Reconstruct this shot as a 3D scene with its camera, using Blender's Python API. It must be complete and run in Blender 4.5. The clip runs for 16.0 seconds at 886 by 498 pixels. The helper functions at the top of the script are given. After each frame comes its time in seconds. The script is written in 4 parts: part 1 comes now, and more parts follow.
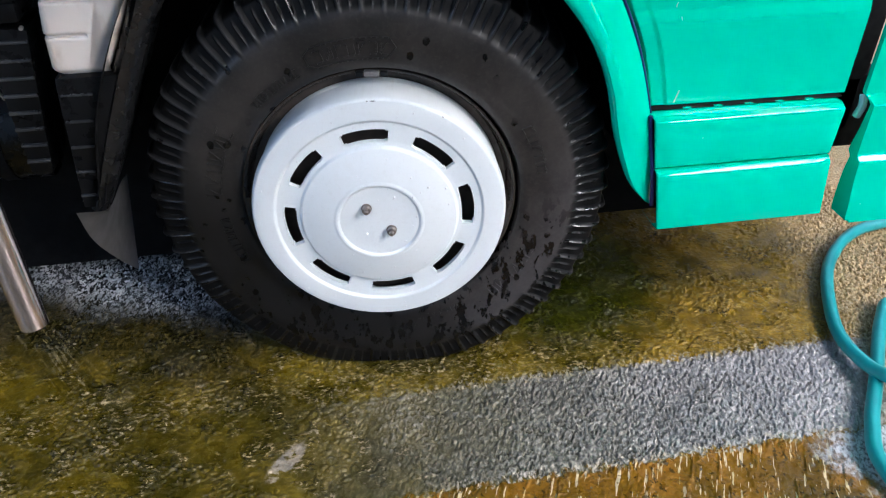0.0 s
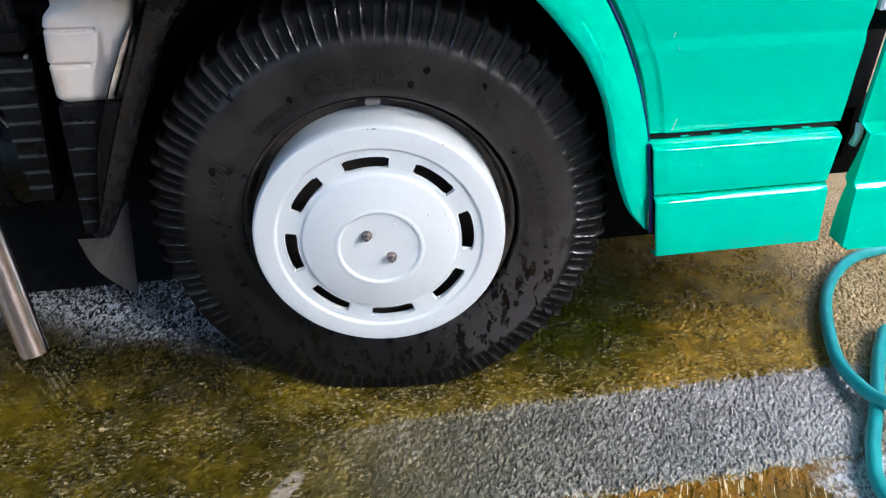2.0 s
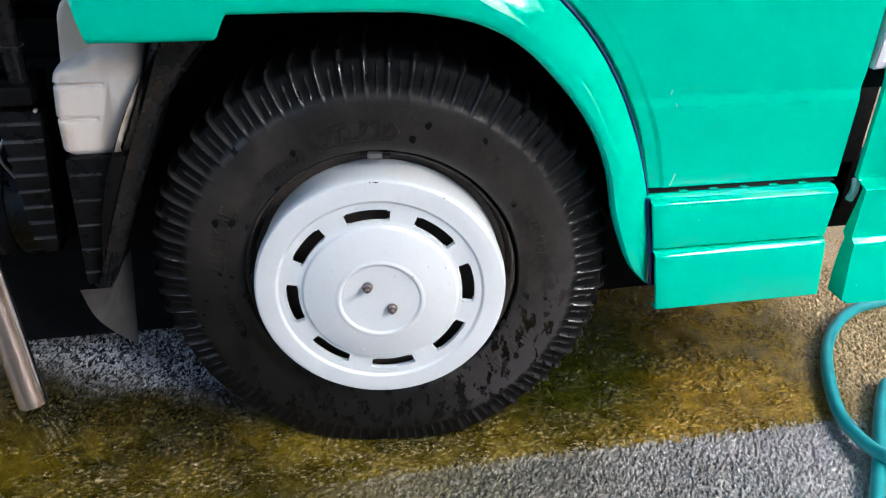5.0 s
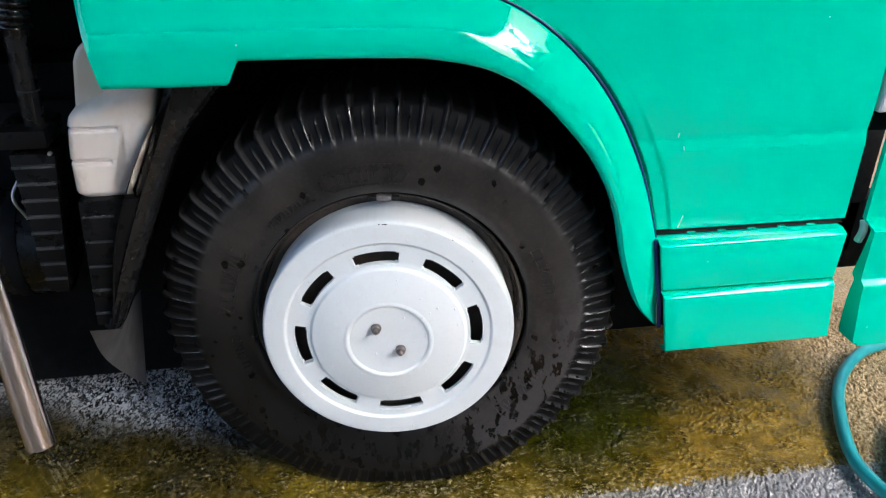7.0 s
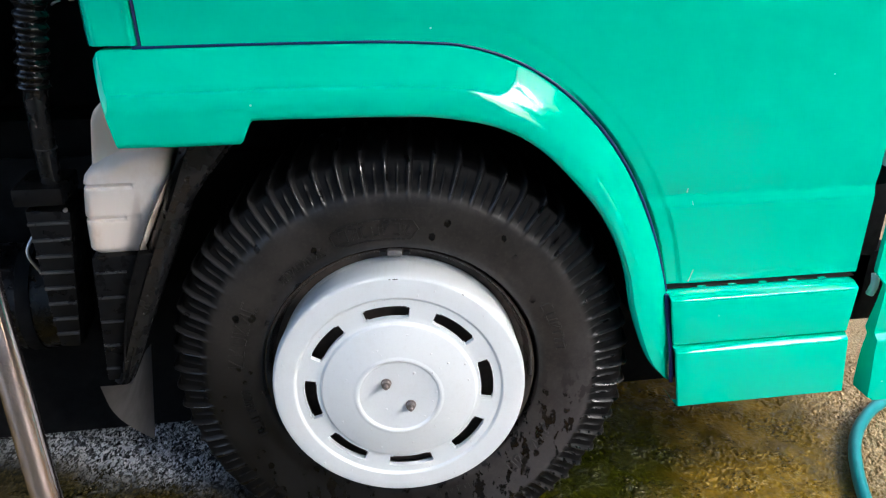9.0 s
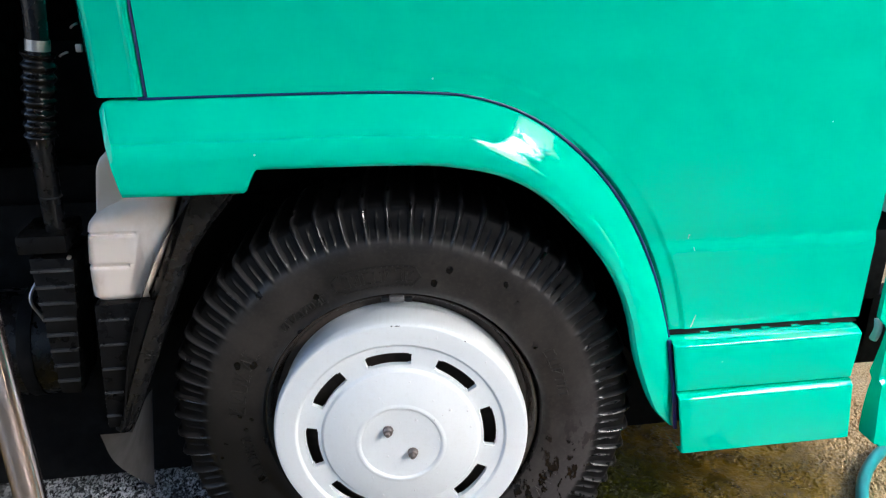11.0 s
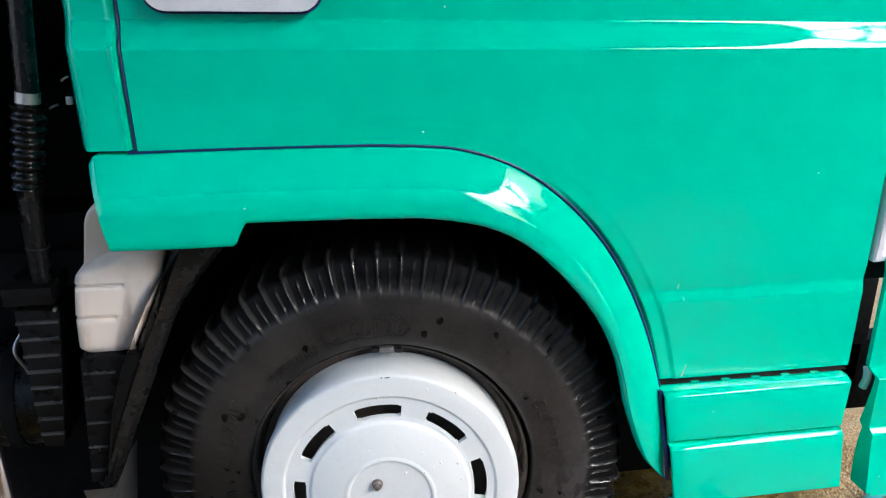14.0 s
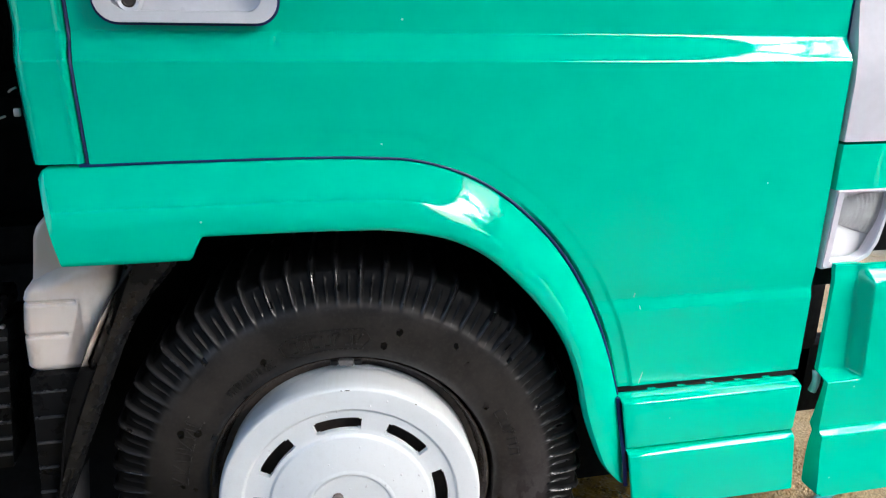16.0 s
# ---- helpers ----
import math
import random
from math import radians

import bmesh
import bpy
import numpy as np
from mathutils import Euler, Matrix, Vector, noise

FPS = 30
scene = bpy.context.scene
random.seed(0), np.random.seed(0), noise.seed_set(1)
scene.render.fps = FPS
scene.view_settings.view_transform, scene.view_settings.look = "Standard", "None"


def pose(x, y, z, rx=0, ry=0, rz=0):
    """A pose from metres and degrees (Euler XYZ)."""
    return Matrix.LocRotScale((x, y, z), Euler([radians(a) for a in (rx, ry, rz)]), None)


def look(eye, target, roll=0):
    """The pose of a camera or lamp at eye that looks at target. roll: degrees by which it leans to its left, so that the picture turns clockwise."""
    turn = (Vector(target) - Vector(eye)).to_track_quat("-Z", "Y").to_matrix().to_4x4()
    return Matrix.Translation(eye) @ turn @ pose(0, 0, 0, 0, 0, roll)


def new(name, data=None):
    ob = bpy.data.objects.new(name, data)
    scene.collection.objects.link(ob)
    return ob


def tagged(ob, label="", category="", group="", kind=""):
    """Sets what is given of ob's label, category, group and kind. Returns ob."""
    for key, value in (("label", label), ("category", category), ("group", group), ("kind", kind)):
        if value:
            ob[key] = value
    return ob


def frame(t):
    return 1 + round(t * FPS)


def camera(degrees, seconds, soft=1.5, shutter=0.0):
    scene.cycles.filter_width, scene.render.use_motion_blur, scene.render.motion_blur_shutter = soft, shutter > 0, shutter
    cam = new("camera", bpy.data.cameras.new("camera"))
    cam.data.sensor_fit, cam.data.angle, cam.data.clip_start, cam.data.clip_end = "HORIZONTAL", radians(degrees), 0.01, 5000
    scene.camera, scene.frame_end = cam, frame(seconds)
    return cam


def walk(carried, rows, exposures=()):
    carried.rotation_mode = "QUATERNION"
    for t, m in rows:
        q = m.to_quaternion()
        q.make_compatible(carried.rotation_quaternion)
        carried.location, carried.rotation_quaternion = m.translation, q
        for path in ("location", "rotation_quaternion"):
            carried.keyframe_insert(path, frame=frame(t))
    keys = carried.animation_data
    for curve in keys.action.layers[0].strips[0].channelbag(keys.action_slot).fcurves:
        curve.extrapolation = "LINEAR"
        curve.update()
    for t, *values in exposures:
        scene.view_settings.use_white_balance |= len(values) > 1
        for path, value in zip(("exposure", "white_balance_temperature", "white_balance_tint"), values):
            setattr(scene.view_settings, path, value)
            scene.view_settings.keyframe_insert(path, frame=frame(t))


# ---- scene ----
cam = camera(58.66, 16.0, soft=1.2)
walk(cam, [
    (0.0, pose(-0.1147, -1.1657, 1.1312, 54.945, -0.624, -10.692)),
    (0.5, pose(-0.1154, -1.1659, 1.1323, 55.417, -0.616, -10.719)),
    (1.0, pose(-0.1161, -1.1666, 1.1340, 55.889, -0.624, -10.739)),
    (1.5, pose(-0.1168, -1.1667, 1.1356, 56.302, -0.680, -10.729)),
    (2.0, pose(-0.1179, -1.1663, 1.1370, 56.713, -0.774, -10.747)),
    (2.5, pose(-0.1176, -1.1668, 1.1388, 57.124, -0.793, -10.738)),
    (3.0, pose(-0.1175, -1.1667, 1.1414, 57.567, -0.783, -10.747)),
    (5.5, pose(-0.1188, -1.1664, 1.1542, 60.608, -1.061, -10.458)),
    (6.0, pose(-0.1197, -1.1656, 1.1562, 61.221, -1.025, -10.363)),
    (6.5, pose(-0.1203, -1.1650, 1.1587, 61.855, -0.971, -10.196)),
    (7.0, pose(-0.1211, -1.1646, 1.1620, 62.573, -0.879, -10.066)),
    (7.5, pose(-0.1217, -1.1640, 1.1660, 63.356, -0.770, -9.950)),
    (8.0, pose(-0.1229, -1.1630, 1.1698, 64.248, -0.707, -9.774)),
    (8.5, pose(-0.1232, -1.1632, 1.1735, 65.078, -0.604, -9.622)),
    (9.0, pose(-0.1239, -1.1617, 1.1764, 65.934, -0.536, -9.547)),
    (11.5, pose(-0.1242, -1.1576, 1.2038, 69.184, -0.442, -9.429)),
    (12.0, pose(-0.1266, -1.1616, 1.2133, 69.906, -0.457, -9.410)),
    (12.5, pose(-0.1232, -1.1479, 1.2113, 70.743, -0.382, -9.437)),
    (13.0, pose(-0.1244, -1.1469, 1.2154, 71.060, -0.444, -9.608)),
    (13.5, pose(-0.1259, -1.1463, 1.2179, 71.135, -0.519, -9.825)),
    (14.0, pose(-0.1271, -1.1455, 1.2186, 71.021, -0.704, -10.345)),
    (14.5, pose(-0.1282, -1.1446, 1.2185, 71.062, -0.961, -11.105)),
    (15.0, pose(-0.1294, -1.1447, 1.2197, 71.113, -1.110, -12.019)),
    (15.5, pose(-0.1307, -1.1436, 1.2214, 71.180, -1.150, -12.843)),
    (16.0, pose(-0.1321, -1.1433, 1.2250, 71.612, -1.243, -13.543)),
], exposures=[(0.0, 2.34, 5720, 10), (2.5, 2.35, 5780, 10), (7.0, 2.33, 5980, 10), (12.3, 2.43, 6060, 10), (14.0, 2.35, 6070, 10), (16.0, 2.33, 6080, 10)])

# ---------------------------------------------------------------- light
# The truck stands under a canopy that is open towards its front; the sky there is bright and hazy.
SUN_EL, SUN_AZ = 36.0, 133.0     # azimuth from +y towards +x, degrees
world = bpy.data.worlds.new("sky")
scene.world = world
world.use_nodes = True
wn = world.node_tree.nodes
wl = world.node_tree.links
sky = wn.new("ShaderNodeTexSky")
sky.sky_type = "NISHITA"
sky.sun_disc = False
sky.sun_elevation = radians(SUN_EL)
sky.sun_rotation = radians(SUN_AZ)
sky.dust_density = 3.0
sky.air_density = 1.0
sky.ozone_density = 0.6
wl.new(sky.outputs["Color"], wn["Background"].inputs["Color"])
wn["Background"].inputs["Strength"].default_value = 0.15

sun_data = bpy.data.lights.new("sun", "SUN")
sun_data.energy = 1.65
sun_data.angle = radians(34.0)
sun_data.color = (1.0, 0.98, 0.95)
sun = new("sun", sun_data)
sun_dir = Vector((math.sin(radians(SUN_AZ)) * math.cos(radians(SUN_EL)),
                  math.cos(radians(SUN_AZ)) * math.cos(radians(SUN_EL)), math.sin(radians(SUN_EL))))
sun.matrix_world = look(sun_dir * 30, (0, 0, 0))


# ---------------------------------------------------------------- materials
class Mat:
    """A small builder for node materials in object coordinates."""

    def __init__(self, name, color=(0.5, 0.5, 0.5), rough=0.5, metal=0.0, spec=0.5):
        self.m = bpy.data.materials.new(name)
        self.m.use_nodes = True
        self.t = self.m.node_tree
        self.n = self.t.nodes
        self.b = self.n["Principled BSDF"]
        self.b.inputs["Base Color"].default_value = (*color, 1)
        self.b.inputs["Roughness"].default_value = rough
        self.b.inputs["Metallic"].default_value = metal
        self.b.inputs["Specular IOR Level"].default_value = spec
        self.co = self.n.new("ShaderNodeTexCoord").outputs["Object"]
        self.height = None

    def link(self, a, b):
        self.t.links.new(a, b)

    def put(self, slot, socket):
        self.link(socket, self.b.inputs[slot])

    def scaled(self, sx, sy, sz):
        mp = self.n.new("ShaderNodeMapping")
        mp.inputs["Scale"].default_value = (sx, sy, sz)
        self.link(self.co, mp.inputs["Vector"])
        return mp.outputs["Vector"]

    def noise(self, scale, detail=4.0, rough=0.55, vec=None, distort=0.0):
        nz = self.n.new("ShaderNodeTexNoise")
        nz.inputs["Scale"].default_value = scale
        nz.inputs["Detail"].default_value = detail
        nz.inputs["Roughness"].default_value = rough
        nz.inputs["Distortion"].default_value = distort
        self.link(vec or self.co, nz.inputs["Vector"])
        return nz.outputs["Fac"]

    def voronoi(self, scale, vec=None, feature="F1"):
        vo = self.n.new("ShaderNodeTexVoronoi")
        vo.feature = feature
        vo.inputs["Scale"].default_value = scale
        self.link(vec or self.co, vo.inputs["Vector"])
        return vo.outputs["Distance"]

    def ramp(self, fac, a, b, lo=0.0, hi=1.0, smooth=True):
        mr = self.n.new("ShaderNodeMapRange")
        mr.interpolation_type = "SMOOTHSTEP" if smooth else "LINEAR"
        for key, v in (("From Min", a), ("From Max", b), ("To Min", lo), ("To Max", hi)):
            mr.inputs[key].default_value = v
        self.link(fac, mr.inputs["Value"])
        return mr.outputs["Result"]

    def math(self, op, a, b=0.0):
        mt = self.n.new("ShaderNodeMath")
        mt.operation = op
        for i, v in enumerate((a, b)):
            if isinstance(v, (int, float)):
                mt.inputs[i].default_value = v
            else:
                self.link(v, mt.inputs[i])
        return mt.outputs[0]

    def mix(self, fac, a, b):
        mx = self.n.new("ShaderNodeMix")
        mx.data_type = "RGBA"
        if isinstance(fac, (int, float)):
            mx.inputs[0].default_value = fac
        else:
            self.link(fac, mx.inputs[0])
        for i, v in ((6, a), (7, b)):
            if isinstance(v, tuple):
                mx.inputs[i].default_value = (*v, 1)
            else:
                self.link(v, mx.inputs[i])
        return mx.outputs[2]

    def axes(self):
        sp = self.n.new("ShaderNodeSeparateXYZ")
        self.link(self.co, sp.inputs[0])
        return sp.outputs

    def bump(self, height, strength=0.3, dist=0.002):
        bp = self.n.new("ShaderNodeBump")
        bp.inputs["Strength"].default_value = strength
        bp.inputs["Distance"].default_value = dist
        self.link(height, bp.inputs["Height"])
        if self.height:
            self.link(self.height, bp.inputs["Normal"])
        self.height = bp.outputs["Normal"]
        self.put("Normal", self.height)
        return self


def paint_green():
    k = Mat("green_car_paint", (0.0, 0.46, 0.30), 0.28, 0.0, 0.5)
    big = k.noise(2.2, 3)
    col = k.mix(k.ramp(big, 0.35, 0.7), (0.0, 0.548, 0.350), (0.0, 0.578, 0.374))
    dust = k.ramp(k.noise(26, 6, 0.7), 0.60, 0.80, 0.0, 0.02)
    dot = k.math("MULTIPLY", k.ramp(k.voronoi(16), 0.030, 0.020), k.ramp(k.noise(9, 2), 0.54, 0.58))
    col = k.mix(dust, col, (0.35, 0.45, 0.38))
    k.put("Base Color", k.mix(dot, col, (0.75, 0.80, 0.78)))
    k.put("Roughness", k.ramp(k.noise(14, 5, 0.6), 0.3, 0.75, 0.035, 0.06))
    k.bump(k.noise(7, 2), 0.06, 0.004)
    k.bump(k.noise(420, 2), 0.04, 0.0004)
    return k.m


def cap_silver():
    k = Mat("silver_white_paint", (0.80, 0.81, 0.84), 0.38)
    grime = k.ramp(k.noise(30, 6, 0.65), 0.52, 0.8, 0.0, 0.13)
    streak = k.ramp(k.noise(1.0, 3, 0.6, k.scaled(130, 3, 130)), 0.52, 0.72, 0.0, 0.10)
    grime = k.math("MAXIMUM", grime, streak)
    fine = k.mix(k.noise(700, 2), (0.690, 0.725, 0.738), (0.745, 0.780, 0.795))
    k.put("Base Color", k.mix(grime, fine, (0.45, 0.42, 0.38)))
    k.put("Roughness", k.ramp(k.noise(18, 4), 0.3, 0.7, 0.30, 0.48))
    k.b.inputs["Metallic"].default_value = 0.0
    k.bump(k.noise(260, 3), 0.06, 0.0006)
    return k.m


def rubber_tyre():
    k = Mat("tyre_rubber", (0.02, 0.02, 0.02), 0.6, 0.0, 0.40)
    dust = k.noise(16, 6, 0.65)
    fine = k.noise(140, 4, 0.6)
    base = k.mix(k.ramp(dust, 0.35, 0.7), (0.014, 0.013, 0.0125), (0.033, 0.029, 0.0265))
    base = k.mix(k.ramp(fine, 0.45, 0.75, 0.0, 0.5), base, (0.046, 0.040, 0.036))
    ax = k.axes()
    # paler and greyer low on the leading side
    pale_low = k.math("ADD", k.math("SUBTRACT", k.math("MULTIPLY", ax[0], 0.9), k.math("MULTIPLY", ax[2], 0.55)), k.math("MULTIPLY", dust, 0.10))
    base = k.mix(k.ramp(pale_low, 0.25, 0.38, 0.0, 0.6), base, k.mix(fine, (0.040, 0.037, 0.039), (0.080, 0.074, 0.077)))
    # the tread blocks are cleaner than the dusty sidewall
    rad = k.math("SQRT", k.math("ADD", k.math("MULTIPLY", ax[0], ax[0]), k.math("MULTIPLY", ax[2], ax[2])))
    turn = k.math("MULTIPLY", k.math("ARCTAN2", ax[2], k.math("SUBTRACT", ax[0], 0.003)), 63.0 / (2 * math.pi))
    turn = k.math("FRACT", k.math("ADD", turn, 100.5 - 93.3 * 63.0 / 360))
    worn = k.ramp(k.math("ABSOLUTE", k.math("SUBTRACT", turn, 0.5)), 0.14, 0.04)
    short = k.math("MULTIPLY", k.ramp(k.math("ABSOLUTE", k.math("SUBTRACT", turn, 0.5)), 0.44, 0.48, 0.0, 0.8), k.ramp(rad, 0.396, 0.382))
    worn = k.math("MAXIMUM", worn, short)
    tread = k.ramp(k.math("ADD", rad, k.math("MULTIPLY", dust, 0.012)), 0.350, 0.364)
    # worn rib tops, with highlight and groove shade painted into the colour
    base = k.mix(k.math("MULTIPLY", tread, 0.96), base, k.mix(worn, (0.005, 0.0052, 0.0055), (0.021, 0.021, 0.022)))
    # wet trailing side, with the shade low down painted darker
    wet_shade = k.math("ADD", k.math("SUBTRACT", k.math("MULTIPLY", ax[0], 0.7), k.math("MULTIPLY", ax[2], -1.0)), k.math("MULTIPLY", k.noise(12, 4, 0.6), 0.16))
    base = k.mix(k.ramp(wet_shade, 0.0, -0.20, 0.0, 0.90), base, (0.0050, 0.0050, 0.0054))
    # wet dark runs low on the sidewall
    low = k.ramp(k.math("SUBTRACT", ax[2], k.math("MULTIPLY", ax[0], 0.25)), 0.02, -0.20)
    wet = k.math("MULTIPLY", k.ramp(k.noise(44, 4, 0.6, k.scaled(1.25, 1, 0.62)), 0.525, 0.565), low)
    drops = k.math("MULTIPLY", k.ramp(k.math("ADD", k.voronoi(32, k.scaled(1, 0.3, 0.75)), k.math("MULTIPLY", fine, 0.22)), 0.325, 0.285), k.ramp(k.noise(9, 3), 0.42, 0.54))
    wet = k.math("MAXIMUM", wet, drops)
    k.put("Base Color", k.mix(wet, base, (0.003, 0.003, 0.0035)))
    rough = k.ramp(dust, 0.3, 0.7, 0.34, 0.50)
    k.put("Specular IOR Level", k.math("ADD", 0.36, k.math("MULTIPLY", tread, k.math("SUBTRACT", k.math("MULTIPLY", worn, 0.34), 0.24))))
    rough = k.math("ADD", rough, k.math("MULTIPLY", tread, k.math("SUBTRACT", 0.16, k.math("MULTIPLY", worn, 0.28))))
    k.put("Roughness", k.math("SUBTRACT", rough, k.math("MULTIPLY", wet, 0.18)))
    k.bump(k.noise(260, 3), 0.25, 0.0008)
    return k.m


def black_plastic(name="black_plastic", tone=0.008, rough=0.42, spec=0.22):
    k = Mat(name, (tone,) * 3, rough, 0.0, spec)
    dust = k.ramp(k.noise(22, 6, 0.65), 0.40, 0.85)
    k.put("Base Color", k.mix(dust, (tone * 0.85, tone * 0.86, tone * 0.92), (tone * 1.5, tone * 1.55, tone * 1.7)))
    k.put("Roughness", k.ramp(k.noise(40, 4), 0.3, 0.7, rough - 0.08, rough + 0.2))
    k.bump(k.noise(500, 2), 0.10, 0.0005)
    return k.m


def tank_white():
    k = Mat("translucent_white_plastic", (0.62, 0.58, 0.54), 0.42)
    stain = k.ramp(k.noise(15, 6, 0.65, k.scaled(1, 1, 0.5)), 0.45, 0.8)
    col = k.mix(stain, (0.72, 0.65, 0.595), (0.50, 0.40, 0.31))
    # yellowed where the hose drips on the shoulder
    ax = k.axes()
    drip = k.ramp(k.math("ADD", ax[2], k.math("MULTIPLY", k.noise(24, 3), 0.06)), 0.790, 0.855, 0.0, 0.55)
    col = k.mix(drip, col, (0.56, 0.40, 0.24))
    # road dirt on the flank beside the wheel, darkened to paint its shade
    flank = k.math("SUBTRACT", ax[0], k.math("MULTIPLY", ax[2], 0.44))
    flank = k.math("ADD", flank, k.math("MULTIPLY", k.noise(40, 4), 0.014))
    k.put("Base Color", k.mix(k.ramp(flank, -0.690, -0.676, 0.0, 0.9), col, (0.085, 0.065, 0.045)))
    k.b.inputs["Subsurface Weight"].default_value = 0.25
    k.b.inputs["Subsurface Radius"].default_value = (0.02, 0.016, 0.012)
    k.bump(k.noise(90, 3), 0.08, 0.001)
    return k.m


def steel(name, color, rough):
    k = Mat(name, color, rough, 1.0)
    streak = k.noise(60, 4, 0.6, k.scaled(1.5, 1.5, 0.15))
    k.put("Roughness", k.ramp(streak, 0.3, 0.7, rough * 0.7, rough * 1.5))
    tone = k.ramp(k.noise(14, 5, 0.6), 0.45, 0.8)
    dark = tuple(c * 0.90 for c in color)
    k.put("Base Color", k.mix(tone, color, dark))
    return k.m


def plain(name, color, rough=0.5, spread=0.25, grain=60.0):
    k = Mat(name, color, rough)
    dark = tuple(c * (1 - spread) for c in color)
    k.put("Base Color", k.mix(k.ramp(k.noise(grain, 5, 0.6), 0.3, 0.75), dark, color))
    k.put("Roughness", k.ramp(k.noise(grain * 0.4, 3), 0.3, 0.7, rough * 0.85, min(1, rough * 1.2)))
    k.bump(k.noise(grain * 4, 3), 0.15, 0.001)
    return k.m


def ground_wet():
    """Wet concrete: olive moss, a bare grey strip along the truck, ochre silt and sand towards the front."""
    k = Mat("wet_mossy_concrete", (0.1, 0.09, 0.05), 0.5, 0.0, 0.35)
    x, y, z = k.axes()
    edge = k.math("MULTIPLY", k.math("SUBTRACT", k.noise(60, 5, 0.7), 0.5), 0.075)
    wide = k.math("MULTIPLY", k.math("SUBTRACT", k.noise(5, 4, 0.6), 0.5), 0.34)
    yy = k.math("ADD", y, edge)
    xw = k.math("ADD", x, wide)
    # grains of the worn surface, drawn out a little along the way it was swept
    sweep = k.n.new("ShaderNodeMapping")
    sweep.inputs["Rotation"].default_value = (0, 0, radians(26))
    k.link(k.co, sweep.inputs["Vector"])

    def swept(sx, sy):
        mp = k.n.new("ShaderNodeMapping")
        mp.inputs["Scale"].default_value = (sx, sy, 60)
        k.link(sweep.outputs["Vector"], mp.inputs["Vector"])
        return mp.outputs["Vector"]

    crumbs = k.noise(1.0, 2, 0.5, k.scaled(150, 78, 60), 0.5)
    grains = k.noise(1.0, 3, 0.55, swept(225, 120), 0.25)
    lumps = k.noise(1.0, 3, 0.6, k.scaled(88, 60, 60), 0.2)
    clump = k.noise(16, 4, 0.6, None, 0.6)
    mottle = k.noise(6, 5, 0.6)
    soft = k.noise(36, 3, 0.55)
    streak = k.noise(1.0, 2, 0.5, swept(170, 20), 0.4)
    fleck = k.noise(1.0, 3, 0.6, k.scaled(92, 150, 60), 0.35)

    olive = k.mix(k.ramp(mottle, 0.34, 0.66), (0.050, 0.039, 0.002), (0.155, 0.106, 0.006))
    gold = k.mix(k.ramp(mottle, 0.35, 0.68), (0.150, 0.090, 0.005), (0.300, 0.175, 0.012))
    ochre = k.mix(k.ramp(mottle, 0.35, 0.68), (0.105, 0.055, 0.004), (0.250, 0.112, 0.008))
    sand = k.mix(k.ramp(grains, 0.34, 0.72), (0.230, 0.152, 0.060), (0.70, 0.51, 0.285))
    grey = k.mix(k.ramp(grains, 0.42, 0.58), (0.165, 0.156, 0.146), (0.390, 0.366, 0.345))
    grey = k.mix(k.ramp(crumbs, 0.44, 0.36, 0.0, 0.6), grey, (0.030, 0.029, 0.028))
    grey = k.mix(k.ramp(lumps, 0.42, 0.33, 0.0, 0.35), grey, (0.020, 0.019, 0.018))
    grey = k.mix(k.ramp(xw, 0.72, 0.14, 0.0, 0.85), grey, k.mix(k.ramp(grains, 0.42, 0.64), (0.040, 0.038, 0.016), (0.135, 0.122, 0.062)))
    grey = k.mix(k.ramp(mottle, 0.58, 0.36, 0.0, 0.45), grey, (0.105, 0.100, 0.088))
    # paler towards the front, painting the sky's sheen on the wet strip
    grey = k.mix(k.ramp(xw, 0.62, 0.92, 0.0, 0.55), grey, (0.42, 0.388, 0.372))
    # pale spots stand in for sky glints on the wet aggregate
    toss = k.math("ADD", k.math("MULTIPLY", k.noise(1.0, 3, 0.6, k.scaled(120, 62, 60), 1.2), 0.6), k.math("MULTIPLY", grains, 0.4))
    glint = k.math("MULTIPLY", k.ramp(toss, 0.475, 0.540), k.ramp(k.math("ADD", y, wide), 0.18, 0.40, 0.08, 1.0))
    coal = k.mix(glint, k.mix(k.ramp(lumps, 0.38, 0.62), (0.008, 0.008, 0.009), (0.075, 0.076, 0.078)), (0.66, 0.65, 0.64))

    # moss, warmer and lighter towards the front of the truck
    col = k.mix(k.ramp(xw, 0.42, 0.70), olive, gold)
    col = k.mix(k.ramp(soft, 0.35, 0.60, 0.36, 0.0), col, (0.014, 0.013, 0.001))
    col = k.mix(k.math("MULTIPLY", k.ramp(k.noise(3.2, 4, 0.6), 0.56, 0.40, 0.0, 0.55), k.ramp(xw, 0.45, 0.2)), col, (0.028, 0.023, 0.003))
    # crusts of pale crumbs, in patches
    patch = k.ramp(clump, 0.49, 0.62, 0.06, 1.0)
    front = k.math("MULTIPLY", k.ramp(yy, -0.06, -0.02), k.ramp(yy, 0.06, 0.02, 0.0, 0.6))
    patch = k.math("MAXIMUM", patch, front)
    crust = k.math("MULTIPLY", k.ramp(fleck, 0.56, 0.61, 0.0, 0.78), patch)
    col = k.mix(crust, col, k.mix(k.ramp(xw, 0.2, 0.7), (0.37, 0.285, 0.16), (0.42, 0.295, 0.09)))
    pores = k.math("MULTIPLY", k.ramp(fleck, 0.46, 0.38, 0.0, 0.85), k.math("MAXIMUM", patch, 0.12))
    col = k.mix(pores, col, (0.012, 0.010, 0.001))
    # dark wet moss beside and behind the tyre, with the truck's shade painted in
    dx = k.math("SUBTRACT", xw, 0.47)
